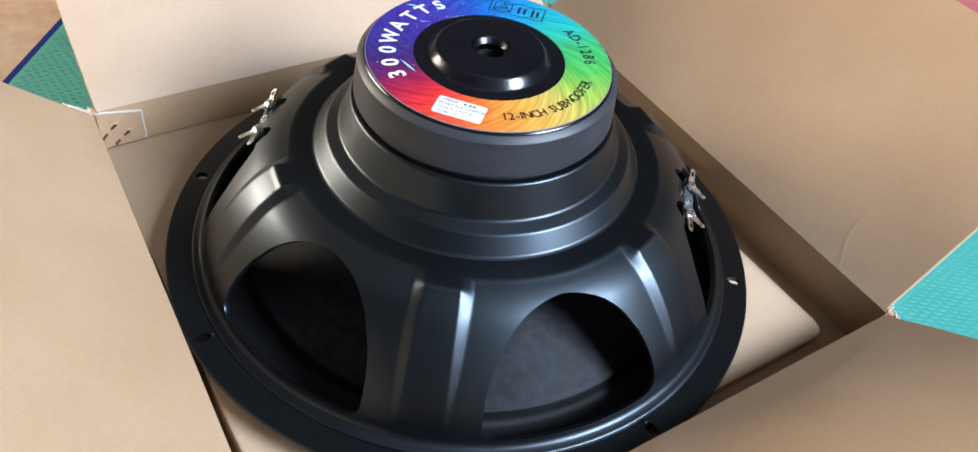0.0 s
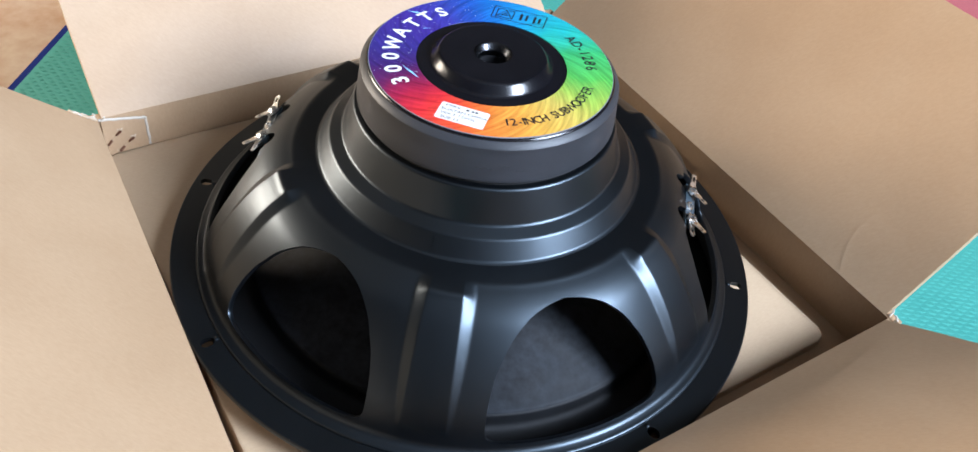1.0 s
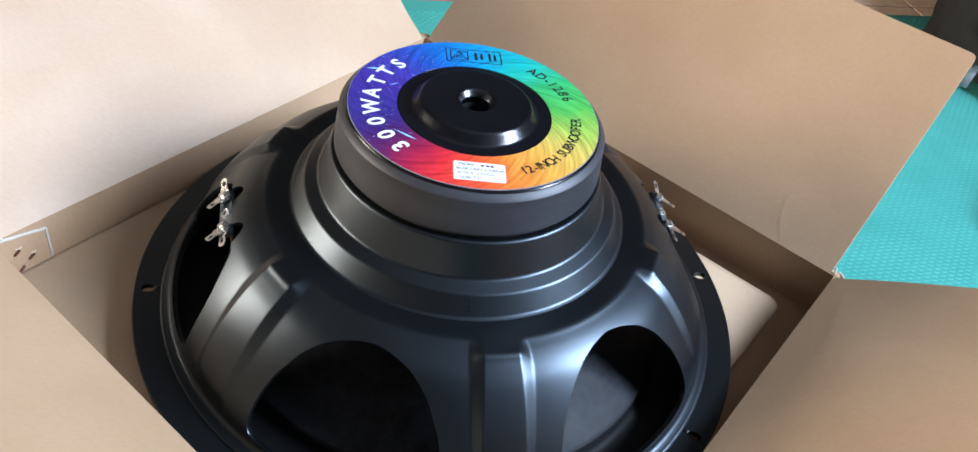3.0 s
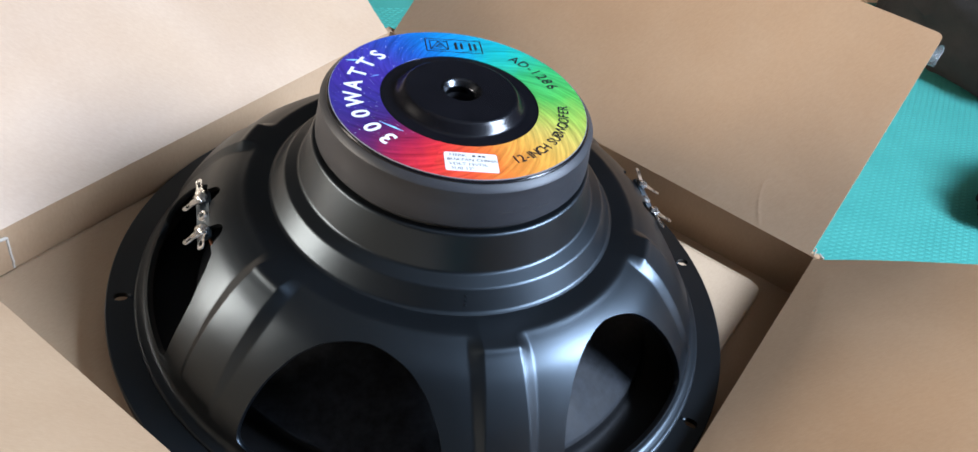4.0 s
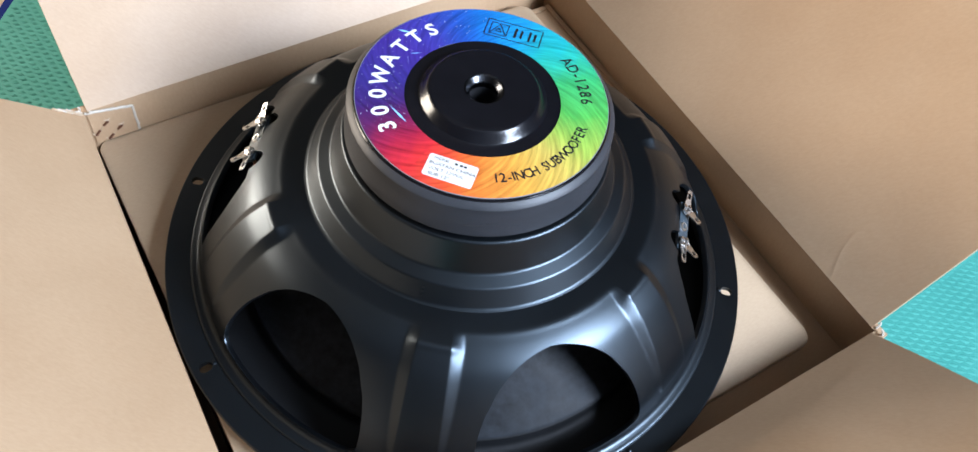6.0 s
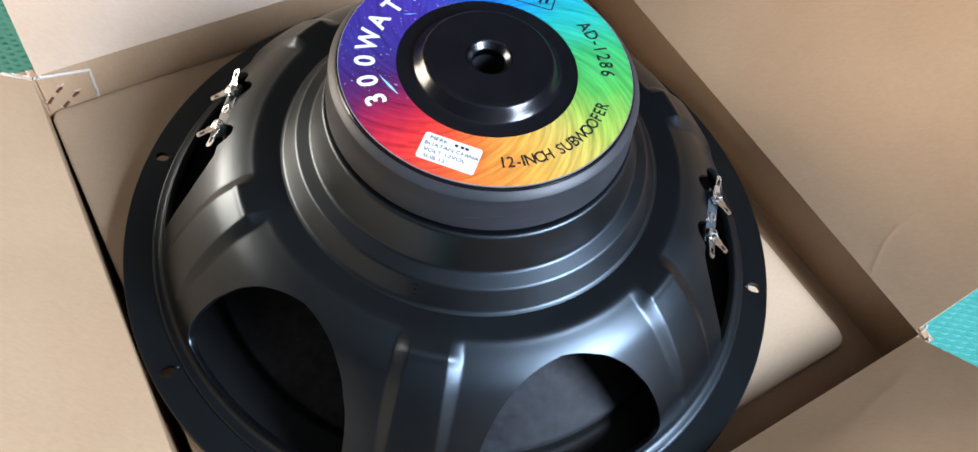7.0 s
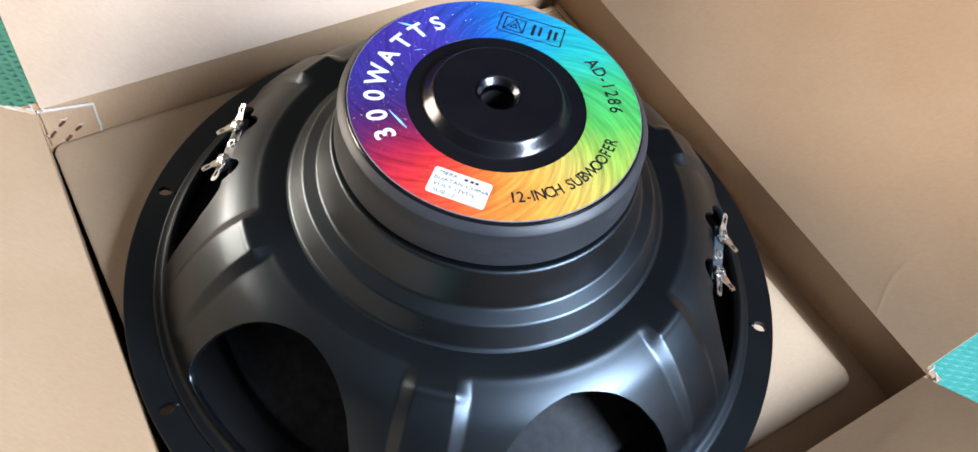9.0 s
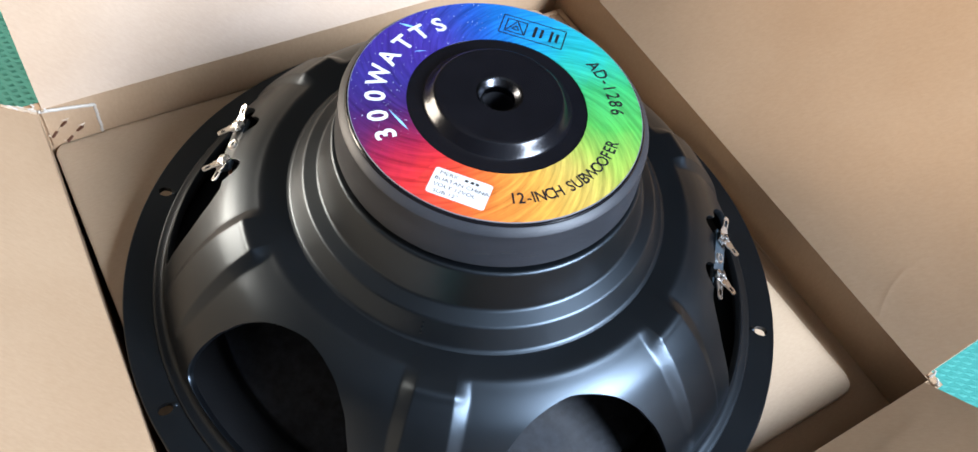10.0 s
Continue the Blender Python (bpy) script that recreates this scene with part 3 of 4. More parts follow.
def inner_carton():
    ob = thing("inner_carton", "brown closed inner carton filling the open carton", "cardboard box")
    lu, lv = (CF - CL).to_2d().length, (CR - CF).to_2d().length
    low = PAD - 0.0062
    for a in ((0.0012, 0.0010, MAT + 0.006, 0.0052, lv - 0.004, low), (lu - 0.0062, 0.0010, MAT + 0.006, lu - 0.0022, lv - 0.004, low),
              (0.0053, 0.0010, MAT + 0.006, lu - 0.0063, 0.0050, low), (0.0053, lv - 0.008, MAT + 0.006, lu - 0.0063, lv - 0.004, low)):
        part("side", box_bm(*a, 0.0008), KRAFT, ob).matrix_basis = board_frame()
    for v0, v1 in ((0.0052, lv / 2 - 0.0007), (lv / 2 + 0.0007, lv - 0.0082)):
        part("top_flap", box_bm(0.0054, v0, low - 0.004, lu - 0.0064, v1, low, 0.001), KRAFT, ob).matrix_basis = board_frame()
    # loose corrugated sheet under the loudspeaker
    pad = thing("cardboard_sheet", "pale brown cardboard sheet with rounded corners under the loudspeaker", "cardboard sheet")
    x0, y0, x1, y1 = 0.0045, 0.0032, lu - 0.0185, lv - 0.0205
    bm = plate_bm(rounded(x1 - x0, y1 - y0, 0.007, 6), low + 0.0003, PAD)
    bmesh.ops.bevel(bm, geom=[e for e in bm.edges if abs(e.verts[0].co.z - e.verts[1].co.z) < 1e-6 and e.verts[0].co.z > low + 0.003], offset=0.0012, segments=2, profile=0.5, affect="EDGES")
    part("sheet", bm, KRAFT_PALE, pad, smooth=50).matrix_basis = board_frame() @ pose((x0 + x1) / 2, (y0 + y1) / 2, 0)
    return ob


inner_carton()


# ---- the loudspeaker ----
RIB, WINDOW = -91.8, -61.8      # azimuths of one rib and one opening; both repeat every 60 degrees
TOE = [(0.1345, 0.0100), (0.1354, 0.0066), (0.1361, 0.0046), (0.1374, 0.0031), (0.1392, 0.0024), (0.1405, 0.0021), (0.1413, 0.0016), (0.1416, 0.0006)]
DOME, DOME_LEN = smooth_line([(0.0805, 0.0602), (0.0850, 0.0602), (0.0885, 0.0602), (0.0903, 0.0601), (0.0915, 0.0598), (0.0928, 0.0592), (0.0970, 0.0574), (0.1015, 0.0550), (0.1060, 0.0518), (0.1110, 0.0468),
                              (0.1170, 0.0398), (0.1222, 0.0330), (0.1266, 0.0266), (0.1302, 0.0206), (0.1328, 0.0150)] + TOE, 400)
CREST, _ = smooth_line([(0.0805, 0.0602), (0.0850, 0.0603), (0.0915, 0.0604), (0.0955, 0.0603), (0.0975, 0.0602), (0.0988, 0.0598), (0.0998, 0.0590), (0.1008, 0.0581), (0.1042, 0.0556), (0.1090, 0.0516),
                                (0.1145, 0.0458), (0.1202, 0.0388), (0.1249, 0.0320), (0.1288, 0.0255), (0.1317, 0.0196), (0.1337, 0.0143)] + TOE, 400)


def s_at(k, value):
    """Length down the skin at which radius (k = 0) or height (k = 1) reaches the value."""
    i = int(np.argmin(np.abs(DOME[60:, k] - value))) + 60
    return DOME_LEN * i / 399


def shell_point(az, s):
    """A point of the basket's outer skin: az in degrees, s in metres down from the shoulder."""
    k = min(max(s / DOME_LEN, 0.0), 1.0) * 399
    i = min(int(k), 398)
    r, z = DOME[i] + (DOME[i + 1] - DOME[i]) * (k - i)
    # a pressed rib: level crest, slanting flanks that draw together further down
    d = abs((az - RIB + 30) % 60 - 30)
    foot = 4.5 + 3.2 * min(max((z - 0.004) / 0.054, 0.0), 1.0)
    t = min(max((foot - d) / (foot - 4.3), 0.0), 1.0)
    t = 0.85 * t + 0.15 * t * t * (3 - 2 * t)
    if t > 0:
        r2, z2 = CREST[i] + (CREST[i + 1] - CREST[i]) * (k - i)
        r, z = r + (r2 - r) * t, z + (z2 - z) * t
    return polar(r, az, z)


HALF = [(0.0, 0.0563), (3.0, 0.0559), (6.0, 0.0549), (9.4, 0.0530), (12.0, 0.0500), (14.4, 0.0455), (16.0, 0.0402), (17.1, 0.0360), (18.0, 0.0300), (18.5, 0.0240), (18.7, 0.0170), (18.6, 0.0120), (18.0, 0.0090), (16.4, 0.0073), (13.0, 0.0068), (6.0, 0.0067), (0.0, 0.0067)]


def window_outline(side):
    """Half-width in degrees against s, as a closed loop round the opening's centre."""
    p = smooth_line([(x * 0.0021, s_at(1, z)) for x, z in HALF], 90)[0]
    right = [(x / 0.0021, s) for x, s in p]
    if side:
        # a tab for the terminal strip, with a rounded notch on either hand of it
        top = s_at(1, 0.0520)
        out = []
        for x, s in right:
            if s < top + 0.012:
                s = max(s, top + 0.0003 * x) - 0.0072 * math.sqrt(max(0.0, 1 - ((x - 7.2) / 2.7) ** 2))
            out.append((x, s))
        right = out
    return right + [(-x, s) for x, s in right[-2:0:-1]]


WIN_TOP, WIN_BOT = s_at(1, 0.0563), s_at(1, 0.0067)


def ring_patch(bm, inner, outer, fractions, fn):
    """Quads between an inner loop and an outer rim of the same count, both in parameter space."""
    loops = []
    for f in fractions:
        loops.append([bm.verts.new(fn(a[0] + (b[0] - a[0]) * f, a[1] + (b[1] - a[1]) * f)) for a, b in zip(inner, outer)])
    n = len(inner)
    for a, b in zip(loops, loops[1:]):
        for i in range(n):
            j = (i + 1) % n
            bm.faces.new((a[i], b[i], b[j], a[j]))
    return loops


def polar_match(outline, outer, cx, cy, kx, ky):
    """For each outer point, the point of the outline in the same direction from the centre."""
    o = np.array([((x - cx) * kx, (y - cy) * ky) for x, y in outline])
    ang = np.unwrap(np.arctan2(o[:, 1], o[:, 0]))
    if ang[-1] < ang[0]:
        o, ang = o[::-1], ang[::-1]
    ang = np.r_[ang - 2 * math.pi, ang, ang + 2 * math.pi]
    o = np.vstack([o, o, o])
    out = []
    for x, y in outer:
        t = math.atan2((y - cy) * ky, (x - cx) * kx)
        while t < ang[len(ang) // 3]:
            t += 2 * math.pi
        while t > ang[2 * len(ang) // 3]:
            t -= 2 * math.pi
        out.append((cx + np.interp(t, ang, o[:, 0]) / kx, cy + np.interp(t, ang, o[:, 1]) / ky))
    return out


def basket_bm():
    bm = bmesh.new()
    rows = list(np.linspace(0, DOME_LEN, 110))
    cx, cy, kx, ky = 0.0, WIN_TOP + 0.55 * (WIN_BOT - WIN_TOP), 0.00195, 1.0
    rim = [(20.0, s) for s in rows[::-1]][:-1] + [(x, 0.0) for x in np.linspace(20, -20, 61)][:-1] + [(-20.0, s) for s in rows][:-1] + [(x, DOME_LEN) for x in np.linspace(-20, 20, 61)][:-1]
    shapes = {side: polar_match(window_outline(side), rim, cx, cy, kx, ky) for side in (False, True)}
    cols = sorted([s * x for x in (10, 9, 8.2, 7.7, 7.3, 6.9, 6.5, 6.1, 5.7, 5.3, 4.9, 4.6, 4.3, 4.0, 3.0, 1.5) for s in (-1, 1)] + [0.0])
    for k in range(6):
        c = WINDOW + 60 * k
        inner = shapes[k in (1, 4)]
        loops = ring_patch(bm, inner, rim, [0, 0.015, 0.035] + [0.06 + 0.94 * k / 26 for k in range(27)], lambda a, s: shell_point(c + a, s))
        # turned-in lip of the opening
        prev = loops[0]
        ctr = shell_point(c, cy)
        axis = Vector((ctr.x, ctr.y, 0)).normalized()
        nrm = (axis * 0.8 + Vector((0, 0, 0.6))).normalized()
        for depth, shrink in ((0.0004, 0.006), (0.0011, 0.010), (0.0028, 0.011)):
            ring = []
            for v in loops[0]:
                d = ctr - v.co
                ring.append(bm.verts.new(v.co + d * shrink - nrm * depth))
            for i in range(len(prev)):
                j = (i + 1) % len(prev)
                bm.faces.new((prev[i], prev[j], ring[j], ring[i]))
            prev = ring
        grid = [[bm.verts.new(shell_point(RIB + 60 * k + a, s)) for a in cols] for s in rows]
        for a, b in zip(grid, grid[1:]):
            for i in range(len(cols) - 1):
                bm.faces.new((a[i], a[i + 1], b[i + 1], b[i]))
    # hub with its steps
    hub = filleted([(0.0590, 0.0878), (0.0624, 0.0878), (0.0676, 0.0713), (0.0738, 0.0688), (0.0791, 0.0608), (0.0805, 0.0602)], (0.0014, 0.0012, 0.0009, 0.0008))
    add_revolve(bm, [(0.030, 0.0855)] + hub, 240)
    # flange with eight bolt slots
    r0, r1, z = 0.1416, 0.1536, 0.0006
    slot = [(0.0027 * math.cos(t) + (0.0006 if math.cos(t) > 0 else -0.0006), 0.0025 * math.sin(t)) for t in np.linspace(0, 2 * math.pi, 24, endpoint=False)]
    da = 3.4
    rim2 = [(x, r0) for x in np.linspace(-da, da, 7)][:-1] + [(da, r) for r in np.linspace(r0, r1, 7)][:-1] + [(x, r1) for x in np.linspace(da, -da, 7)][:-1] + [(-da, r) for r in np.linspace(r1, r0, 7)][:-1]
    kd = radians(1) * 0.1475
    hole = [(y / kd, 0.1474 + x) for x, y in slot]
    inner2 = polar_match(hole, rim2, 0.0, 0.1474, kd, 1.0)
    for k in range(8):
        c = -3.0 + 45 * k
        loops = ring_patch(bm, inner2, rim2, (0, 0.3, 1.0), lambda a, r: polar(r, c + a, z))
        low = [bm.verts.new(v.co - Vector((0, 0, 0.0028))) for v in loops[0]]
        for i in range(len(low)):
            j = (i + 1) % len(low)
            bm.faces.new((loops[0][i], loops[0][j], low[j], low[i]))
        for i in range(24):
            a0, a1 = c + da + (45 - 2 * da) * i / 24, c + da + (45 - 2 * da) * (i + 1) / 24
            bm.faces.new([bm.verts.new(polar(r, a, z)) for r, a in ((r0, a0), (r1, a0), (r1, a1), (r0, a1))])
    for k in range(8):
        o = polar(0.1432, -3.0 + 45 * k, 0.0006)
        dome = [[bm.verts.new(o + Vector((r * math.cos(2 * math.pi * i / 12), r * math.sin(2 * math.pi * i / 12), h))) for i in range(12)] for r, h in ((0.0013, -0.0002), (0.0011, 0.0005), (0.0006, 0.0008))]
        for a, b in zip(dome, dome[1:]):
            for i in range(12):
                bm.faces.new((a[i], a[(i + 1) % 12], b[(i + 1) % 12], b[i]))
        bm.faces.new(dome[-1])
    add_revolve(bm, [(0.1536, 0.0006), (0.1540, 0.0003), (0.1542, -0.0002), (0.1542, -0.0022), (0.1537, -0.0026), (0.1522, -0.0026)], 240)
    bmesh.ops.remove_doubles(bm, verts=bm.verts[:], dist=0.00002)
    bmesh.ops.recalc_face_normals(bm, faces=bm.faces[:])
    return bm


def loudspeaker():
    ob = thing("loudspeaker", "black subwoofer lying face down with a rainbow magnet label", "loudspeaker", (0, 0, 0))
    basket = part("basket", basket_bm(), STEEL_BLACK, ob, "black coated pressed-steel basket", 32)
    for f in basket.data.polygons:
        if f.normal.z > 0.999 and f.center.z < 0.001:
            f.use_smooth = False        # the level flange
    part("gasket", revolve([(0.1390, -0.0027), (0.1425, -0.0027), (0.1425, PAD + 0.0003), (0.1390, PAD + 0.0003)], 120, True), GASKET, ob)
    part("cone", revolve(smooth_line([(0.026, 0.050), (0.050, 0.0360), (0.080, 0.0185), (0.1080, 0.0020), (0.1128, -0.0008)], 60)[0].tolist() + [(0.1140, -0.0014), (0.1143, -0.0019), (0.1140, -0.0024), (0.1120, -0.0020), (0.050, 0.0335), (0.026, 0.048)], 160), CONE, ob, "mottled grey pressed paper cone")
    part("surround", revolve(smooth_line([(0.1126, -0.0024), (0.1138, -0.0028), (0.1146, -0.0038), (0.1150, -0.0066), (0.1158, -0.0092), (0.1185, -0.0108), (0.1260, -0.0112), (0.1388, -0.0112), (0.1388, -0.0130), (0.1200, -0.0130)], 60)[0], 160), SURROUND, ob, "black rubber surround")
    part("voice_coil", revolve([(0.026, 0.050), (0.026, 0.0855)], 48), GASKET, ob)
    # motor: boot, plate, label
    part("magnet_boot", revolve([(0.0540, 0.1096), (0.0568, 0.1098), (0.0571, 0.1097), (0.0576, 0.1094), (0.0595, 0.1076), (0.0598, 0.1071), (0.0599, 0.1062), (0.0599, 0.1045), (0.0603, 0.1010), (0.0608, 0.0960), (0.0611, 0.0920), (0.0611, 0.0908), (0.0606, 0.0900), (0.0560, 0.0896)], 180), BOOT_GREY, ob, "dark grey rubber magnet boot", 24)
    part("spacer", revolve([(0.0590, 0.0900), (0.0590, 0.0855)], 120), GASKET, ob)
    part("bore", revolve([(0.0, 0.070), (0.0062, 0.070), (0.0062, 0.1102)], 60), BORE_DARK, ob, "dark bore through the back plate", 30)
    part("bore_chamfer", revolve(filleted([(0.0062, 0.1100), (0.0062, 0.1130), (0.0083, 0.1154), (0.0090, 0.1156)], (0.0005, 0.0006)), 80), BORE, ob, "bare steel chamfer of the bore", 50)
    part("back_plate", revolve([tuple(p) for p in smooth_line([(0.0090, 0.1156), (0.0200, 0.1156), (0.0236, 0.1155), (0.0246, 0.1151), (0.0254, 0.1143), (0.0276, 0.1117), (0.0286, 0.1109), (0.0298, 0.1107)], 60)[0]] +
         [(0.0560, 0.1107), (0.0568, 0.1105), (0.0572, 0.1100), (0.0573, 0.1090)], 180), PLATE_BLACK, ob, "black back plate with a raised centre and a bore", 30)
    z = 0.1110
    label = part("label", revolve([(0.0347, 0.1105), (0.0347, z), (0.0561, z), (0.0561, 0.1105)], 180), RAINBOW, ob, "round printed rainbow label")
    part("label_rim", revolve([(0.0560, z + 0.00008), (0.05622, z + 0.00008), (0.05622, 0.1106)], 180), EDGE_GREY, label, "thin pale edge of the label", None)
    zt = z + 0.00012
    part("lettering", arc_text("300WATTS", 0.0074, 0.0458, [215, 203.6, 191.3, 177.8, 164.4, 151.5, 140, 128.6], True, zt, 0.035, 1.0), INK_WHITE, label, "white bold printed lettering", None)
    part("lettering", arc_text("AD-1286", 0.0054, 0.0462, [40.4, 34.0, 28.8, 24.4, 19.2, 14.0, 8.6], True, zt, 0.012, 0.88), INK_BLACK, label, "black printed lettering", None)
    part("lettering", arc_text("12-INCH SUBWOOFER", 0.0047, 0.0460, [-76.2, -72.6, -69.1, -66.9, -63.6, -59.1, -54.7, -51.0, -47.9, -43.9, -39.8, -35.0, -29.9, -25.1, -20.7, -16.9, -12.9], False, zt, 0.016, 0.82), INK_BLACK, label, "black printed lettering", None)
    # boxed emblem drawn as plain shapes
    m = Matrix.Translation((0.0091, 0.0432, zt)) @ pose(0, 0, 0, 0, 0, -8)
    bm = bmesh.new()
    w, h, t = 0.0265, 0.0112, 0.00045

    def bar(x0, y0, x1, y1, th):
        d = Vector((x1 - x0, y1 - y0, 0))
        s = Vector((-d.y, d.x, 0)).normalized() * th / 2
        a, b = Vector((x0, y0, 0)), Vector((x1, y1, 0))
        bm.faces.new([bm.verts.new(m @ p) for p in (a - s, b - s, b + s, a + s)])
    for x0, y0, x1, y1 in ((-w / 2, -h / 2, w / 2, -h / 2), (w / 2, -h / 2, w / 2, h / 2), (w / 2, h / 2, -w / 2, h / 2), (-w / 2, h / 2, -w / 2, -h / 2),
                           (-0.0112, -0.0038, -0.0029, -0.0038), (-0.0029, -0.0038, -0.0029, 0.0038), (-0.0029, 0.0038, -0.0112, 0.0038), (-0.0112, 0.0038, -0.0112, -0.0038),
                           (-0.0108, -0.0034, -0.0071, 0.0034), (-0.0071, 0.0034, -0.0033, -0.0034), (-0.0086, -0.0018, -0.0056, -0.0018), (-0.0086, -0.0018, -0.0071, 0.0006), (-0.0071, 0.0006, -0.0056, -0.0018)):
        bar(x0, y0, x1, y1, t)
    for x, y0, y1, th in ((0.0010, -0.0033, 0.0033, 0.0012), (0.0038, -0.0026, 0.0026, 0.0011), (0.0078, -0.0033, 0.0033, 0.0011), (0.0103, -0.0026, 0.0026, 0.0011)):
        bar(x, y0, x, y1, th)
    part("emblem", bm, INK_BLACK, label, "boxed black emblem of plain shapes", None)
    # light streaks of the print
    for az, r, ln, wd, tl in ((-152, 0.0392, 0.012, 0.0010, 20), (141, 0.0510, 0.010, 0.0011, -55), (150, 0.0385, 0.005, 0.0004, -40)):
        a = Matrix.Translation(polar(r, az, z + 0.00006)) @ pose(0, 0, 0, 0, 0, az - 90 + tl)
        bm = bmesh.new()
        bm.faces.new([bm.verts.new(a @ Vector(p)) for p in ((-ln / 2, 0, 0), (-ln * 0.1, -wd / 2, 0), (ln / 2, 0, 0), (-ln * 0.1, wd / 2, 0))])
        part("printed_streak", bm, INK_CYAN, label, "", None)
    # paper sticker
    sm = Matrix.Translation((-0.0081, -0.0446, 0)) @ pose(0, 0, 0, 0, 0, -11)
    bm = plate_bm(rounded(0.0214, 0.0118, 0.0011), z - 0.00002, z + 0.00016)
    bm.transform(sm)
    stick = part("sticker", bm, WHITE_PAPER, label, "white paper sticker with grey lettering", None)
    bm = bmesh.new()
    zs = z + 0.00022
    for text, x, y in (("MERK", -0.0052, 0.0040), ("BUATAN CHINA", 0.0004, 0.0012), ("VOLT 12VOL", -0.0014, -0.0016), ('SUB 12"', -0.0038, -0.0044)):
        add_text(bm, text, 0.0016, sm @ Matrix.Translation((x, y, zs)), 0.0, 1.20)
    for x in (0.0006, 0.0028, 0.0046):
        bm.faces.new([bm.verts.new(sm @ Vector((a, b, zs))) for a, b in ((x, 0.0034), (x + 0.0013, 0.0034), (x + 0.0013, 0.0045), (x, 0.0045))])
    part("sticker_lettering", bm, INK_GREY, ob, "grey printed lettering", None).parent = label
    # scuffs on the boot and three punch marks on the hub's ledge
    for az, span, zz in ((-86, 7, 0.0975), (-78, 5, 0.0990), (-70, 6, 0.0965)):
        rb = 0.0603 + (0.1010 - zz) * 0.1
        part("scuff", tube([polar(rb - 0.00022, az + span * (k / 8 - 0.5), zz + 0.0003 * math.sin(k * 1.7)) for k in range(9)], 0.00032, 5), GASKET, ob, "thin dark scuff on the boot")
    for k in range(3):
        part("punch_mark", tube([polar(0.0764 + 0.0011 * (k - 1), -99.5, 0.0650 - 0.0017 * (k - 1)), polar(0.0764 + 0.0011 * (k - 1), -98.9, 0.0650 - 0.0017 * (k - 1))], 0.00045, 6), STEEL_BLACK, ob)
    for az in (-3.3, 177.4):
        terminal(ob, az)
    return ob


def frame_at(o, x, y, z):
    return Matrix(((x.x, y.x, z.x, o.x), (x.y, y.y, z.y, o.y), (x.z, y.z, z.z, o.z), (0, 0, 0, 1)))


def lug_bm(length, width):
    """A solder lug: a stamped tag with a narrow tip and a wire hole."""
    w, q = width / 2, width * 0.2
    bm = bmesh.new()
    tip = [(w, 0), (w, 0.42 * length), (w * 0.72, 0.52 * length), (w * 0.72, 0.92 * length), (w * 0.4, length), (-w * 0.4, length), (-w * 0.72, 0.92 * length), (-w * 0.72, 0.52 * length), (-w, 0.42 * length), (-w, 0)]
    hole = [(q, 0.62 * length), (q, 0.66 * length), (q, 0.78 * length), (q, 0.82 * length), (q * 0.3, 0.86 * length), (-q * 0.3, 0.86 * length), (-q, 0.82 * length), (-q, 0.78 * length), (-q, 0.66 * length), (-q, 0.62 * length)]
    rings = [[bm.verts.new((x, y, z)) for x, y in loop] for z in (0, 0.0005) for loop in (tip, hole)]
    n = len(tip)
    for i in range(n):
        j = (i + 1) % n
        bm.faces.new((rings[2][i], rings[2][j], rings[3][j], rings[3][i]))
        bm.faces.new((rings[0][j], rings[0][i], rings[1][i], rings[1][j]))
        bm.faces.new((rings[0][i], rings[0][j], rings[2][j], rings[2][i]))
        bm.faces.new((rings[1][j], rings[1][i], rings[3][i], rings[3][j]))
    return bm


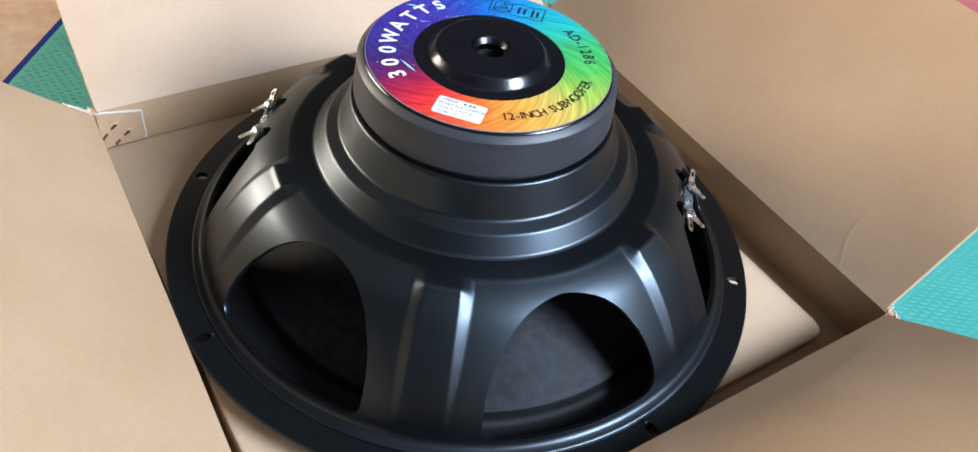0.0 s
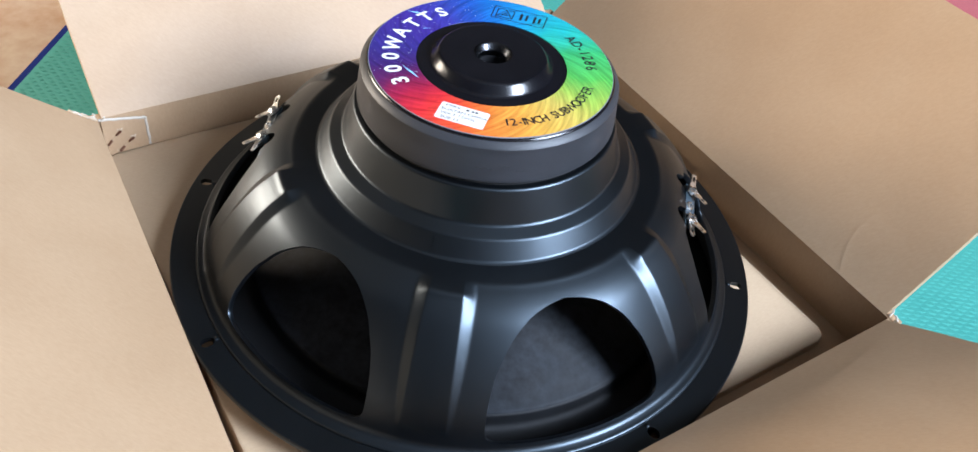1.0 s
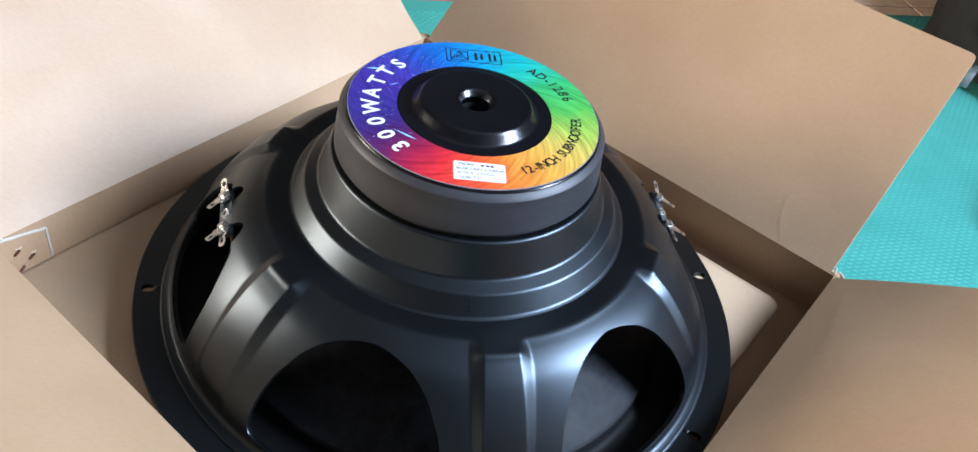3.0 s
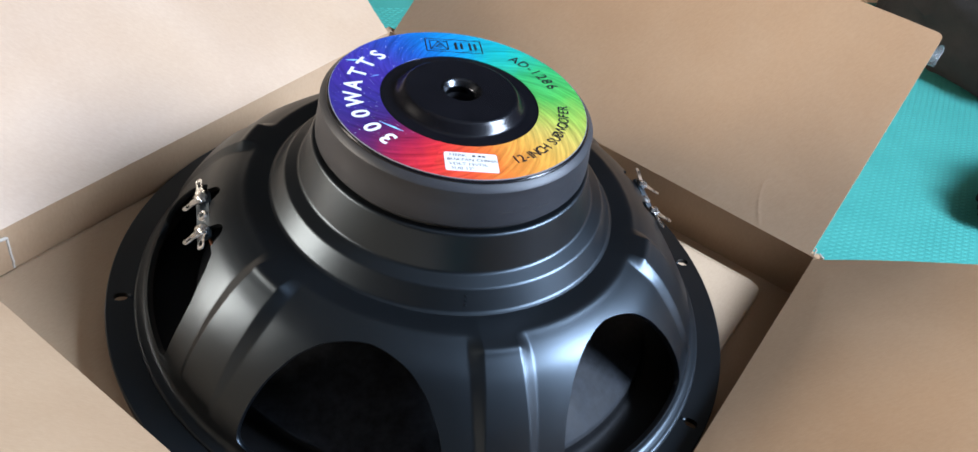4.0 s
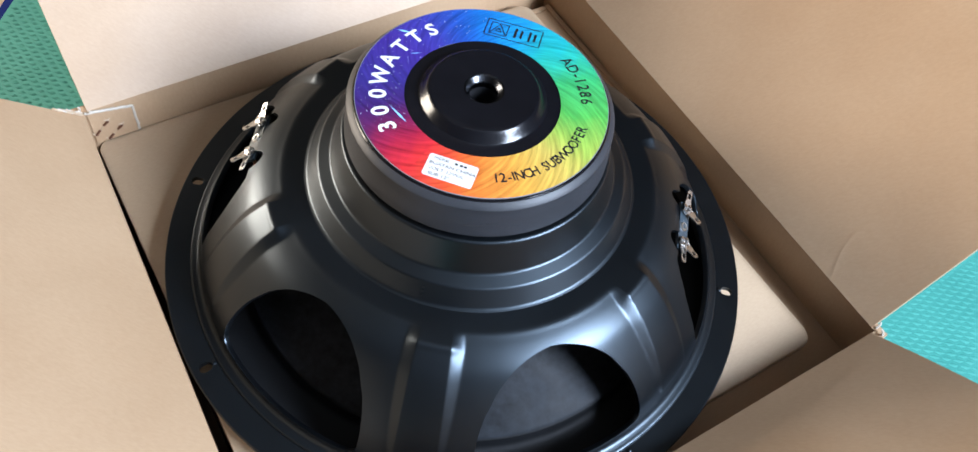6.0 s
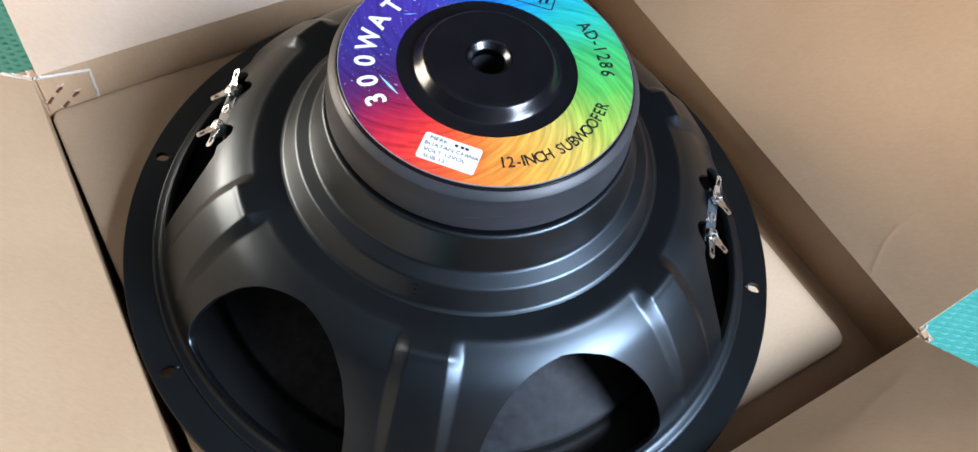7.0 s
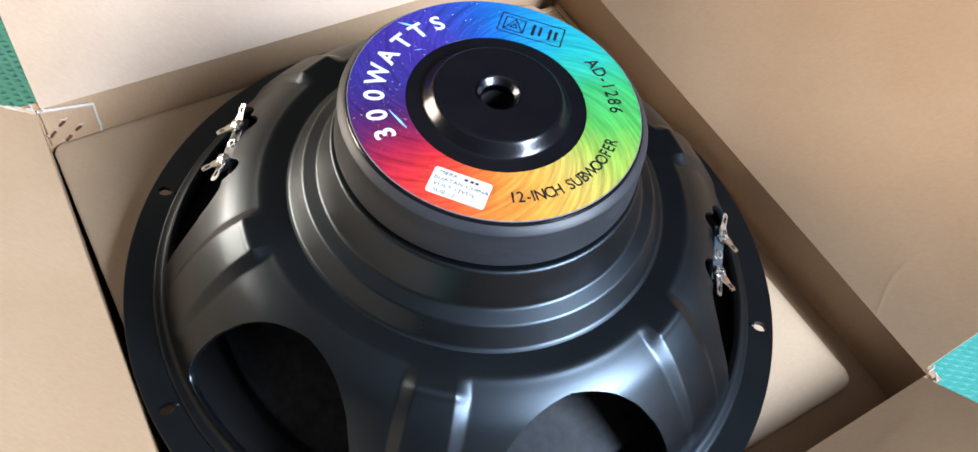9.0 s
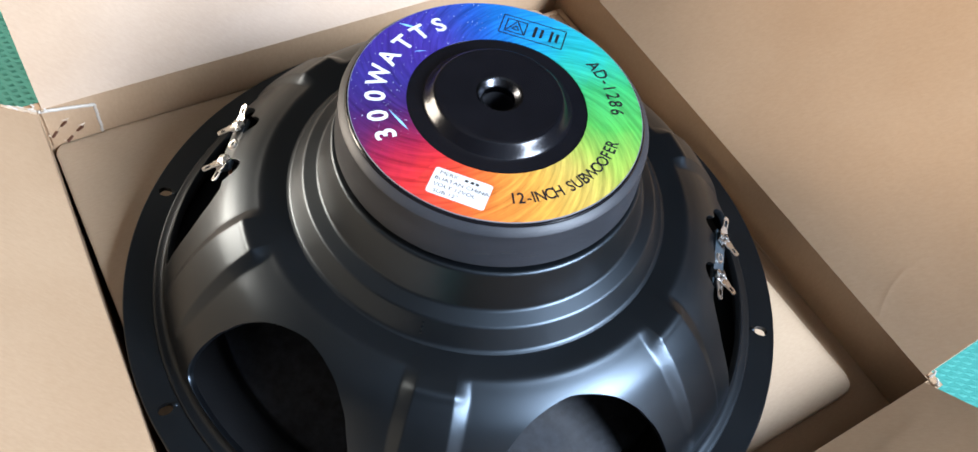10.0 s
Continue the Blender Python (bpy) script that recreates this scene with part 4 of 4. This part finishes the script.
def terminal(parent, az):
    """Terminal strip across the top of a side opening: board, eyelet, forked solder lugs, lead wire."""
    o = polar(0.1088, az, 0.0495)
    out = polar(1, az, 0)
    up = Vector((0, 0, 1))
    t = Vector((0, 1, 0))
    t = (t - out * t.dot(out)).normalized()
    t = (t + up * 0.14).normalized()
    nrm = out * 0.60 + up * 0.80
    nrm = (nrm - t * nrm.dot(t)).normalized()
    w = t.cross(nrm)
    if w.dot(out) < 0:
        w = -w
    m = frame_at(o, t.cross(nrm), t, nrm)
    bm = plate_bm(rounded(0.0068, 0.0265, 0.0008), -0.0016, 0.0)
    bm.transform(m)
    strip = part("terminal_strip", bm, BOARD, parent, "terminal strip with tinned solder lugs")
    bm = revolve([(0.0010, -0.001), (0.0012, 0.0007), (0.0021, 0.0008), (0.0026, 0.0)], 24)
    bm.transform(m)
    part("eyelet", bm, TIN, strip)
    bm = plate_bm(rounded(0.0058, 0.0030, 0.0004), -0.0030, -0.0017)
    bm.transform(m)
    part("bracket", bm, TIN, strip)
    for s in (-1, 1):
        base = o + t * (0.0080 * s) + nrm * 0.0006
        d = (t * s + nrm * 0.10).normalized()
        x = d.cross(nrm).normalized()
        bm = lug_bm(0.0124, 0.0046)
        bm.transform(frame_at(base, x, d, x.cross(d)))
        part("solder_lug", bm, TIN, strip)
        d = (-t * 0.62 + w * 0.62 + nrm * 0.35).normalized()
        x = d.cross(nrm).normalized()
        bm = lug_bm(0.0096, 0.0044)
        bm.transform(frame_at(base + t * 0.0015 * s + nrm * 0.0006, x, d, x.cross(d)))
        part("solder_lug", bm, TIN, strip)
        bm = bmesh.new()
        bmesh.ops.create_icosphere(bm, subdivisions=3, radius=0.0030)
        for v in bm.verts:
            v.co *= 1 + 0.45 * noise.noise(v.co * 700 + o * 40)
            v.co.z *= 0.6
        bm.transform(frame_at(base + t * 0.0012 * s + nrm * 0.0008, t.cross(nrm), t, nrm))
        part("solder_blob", bm, TIN, strip)
    a = [o + t * p[0] + w * p[1] + nrm * p[2] for p in ((-0.0100, -0.0010, -0.002), (-0.0126, -0.0012, -0.003), (-0.0150, -0.0010, -0.005), (-0.0172, -0.0008, -0.008))]
    part("lead_wire", tube(a, 0.0008, 8), COPPER, strip)


loudspeaker()
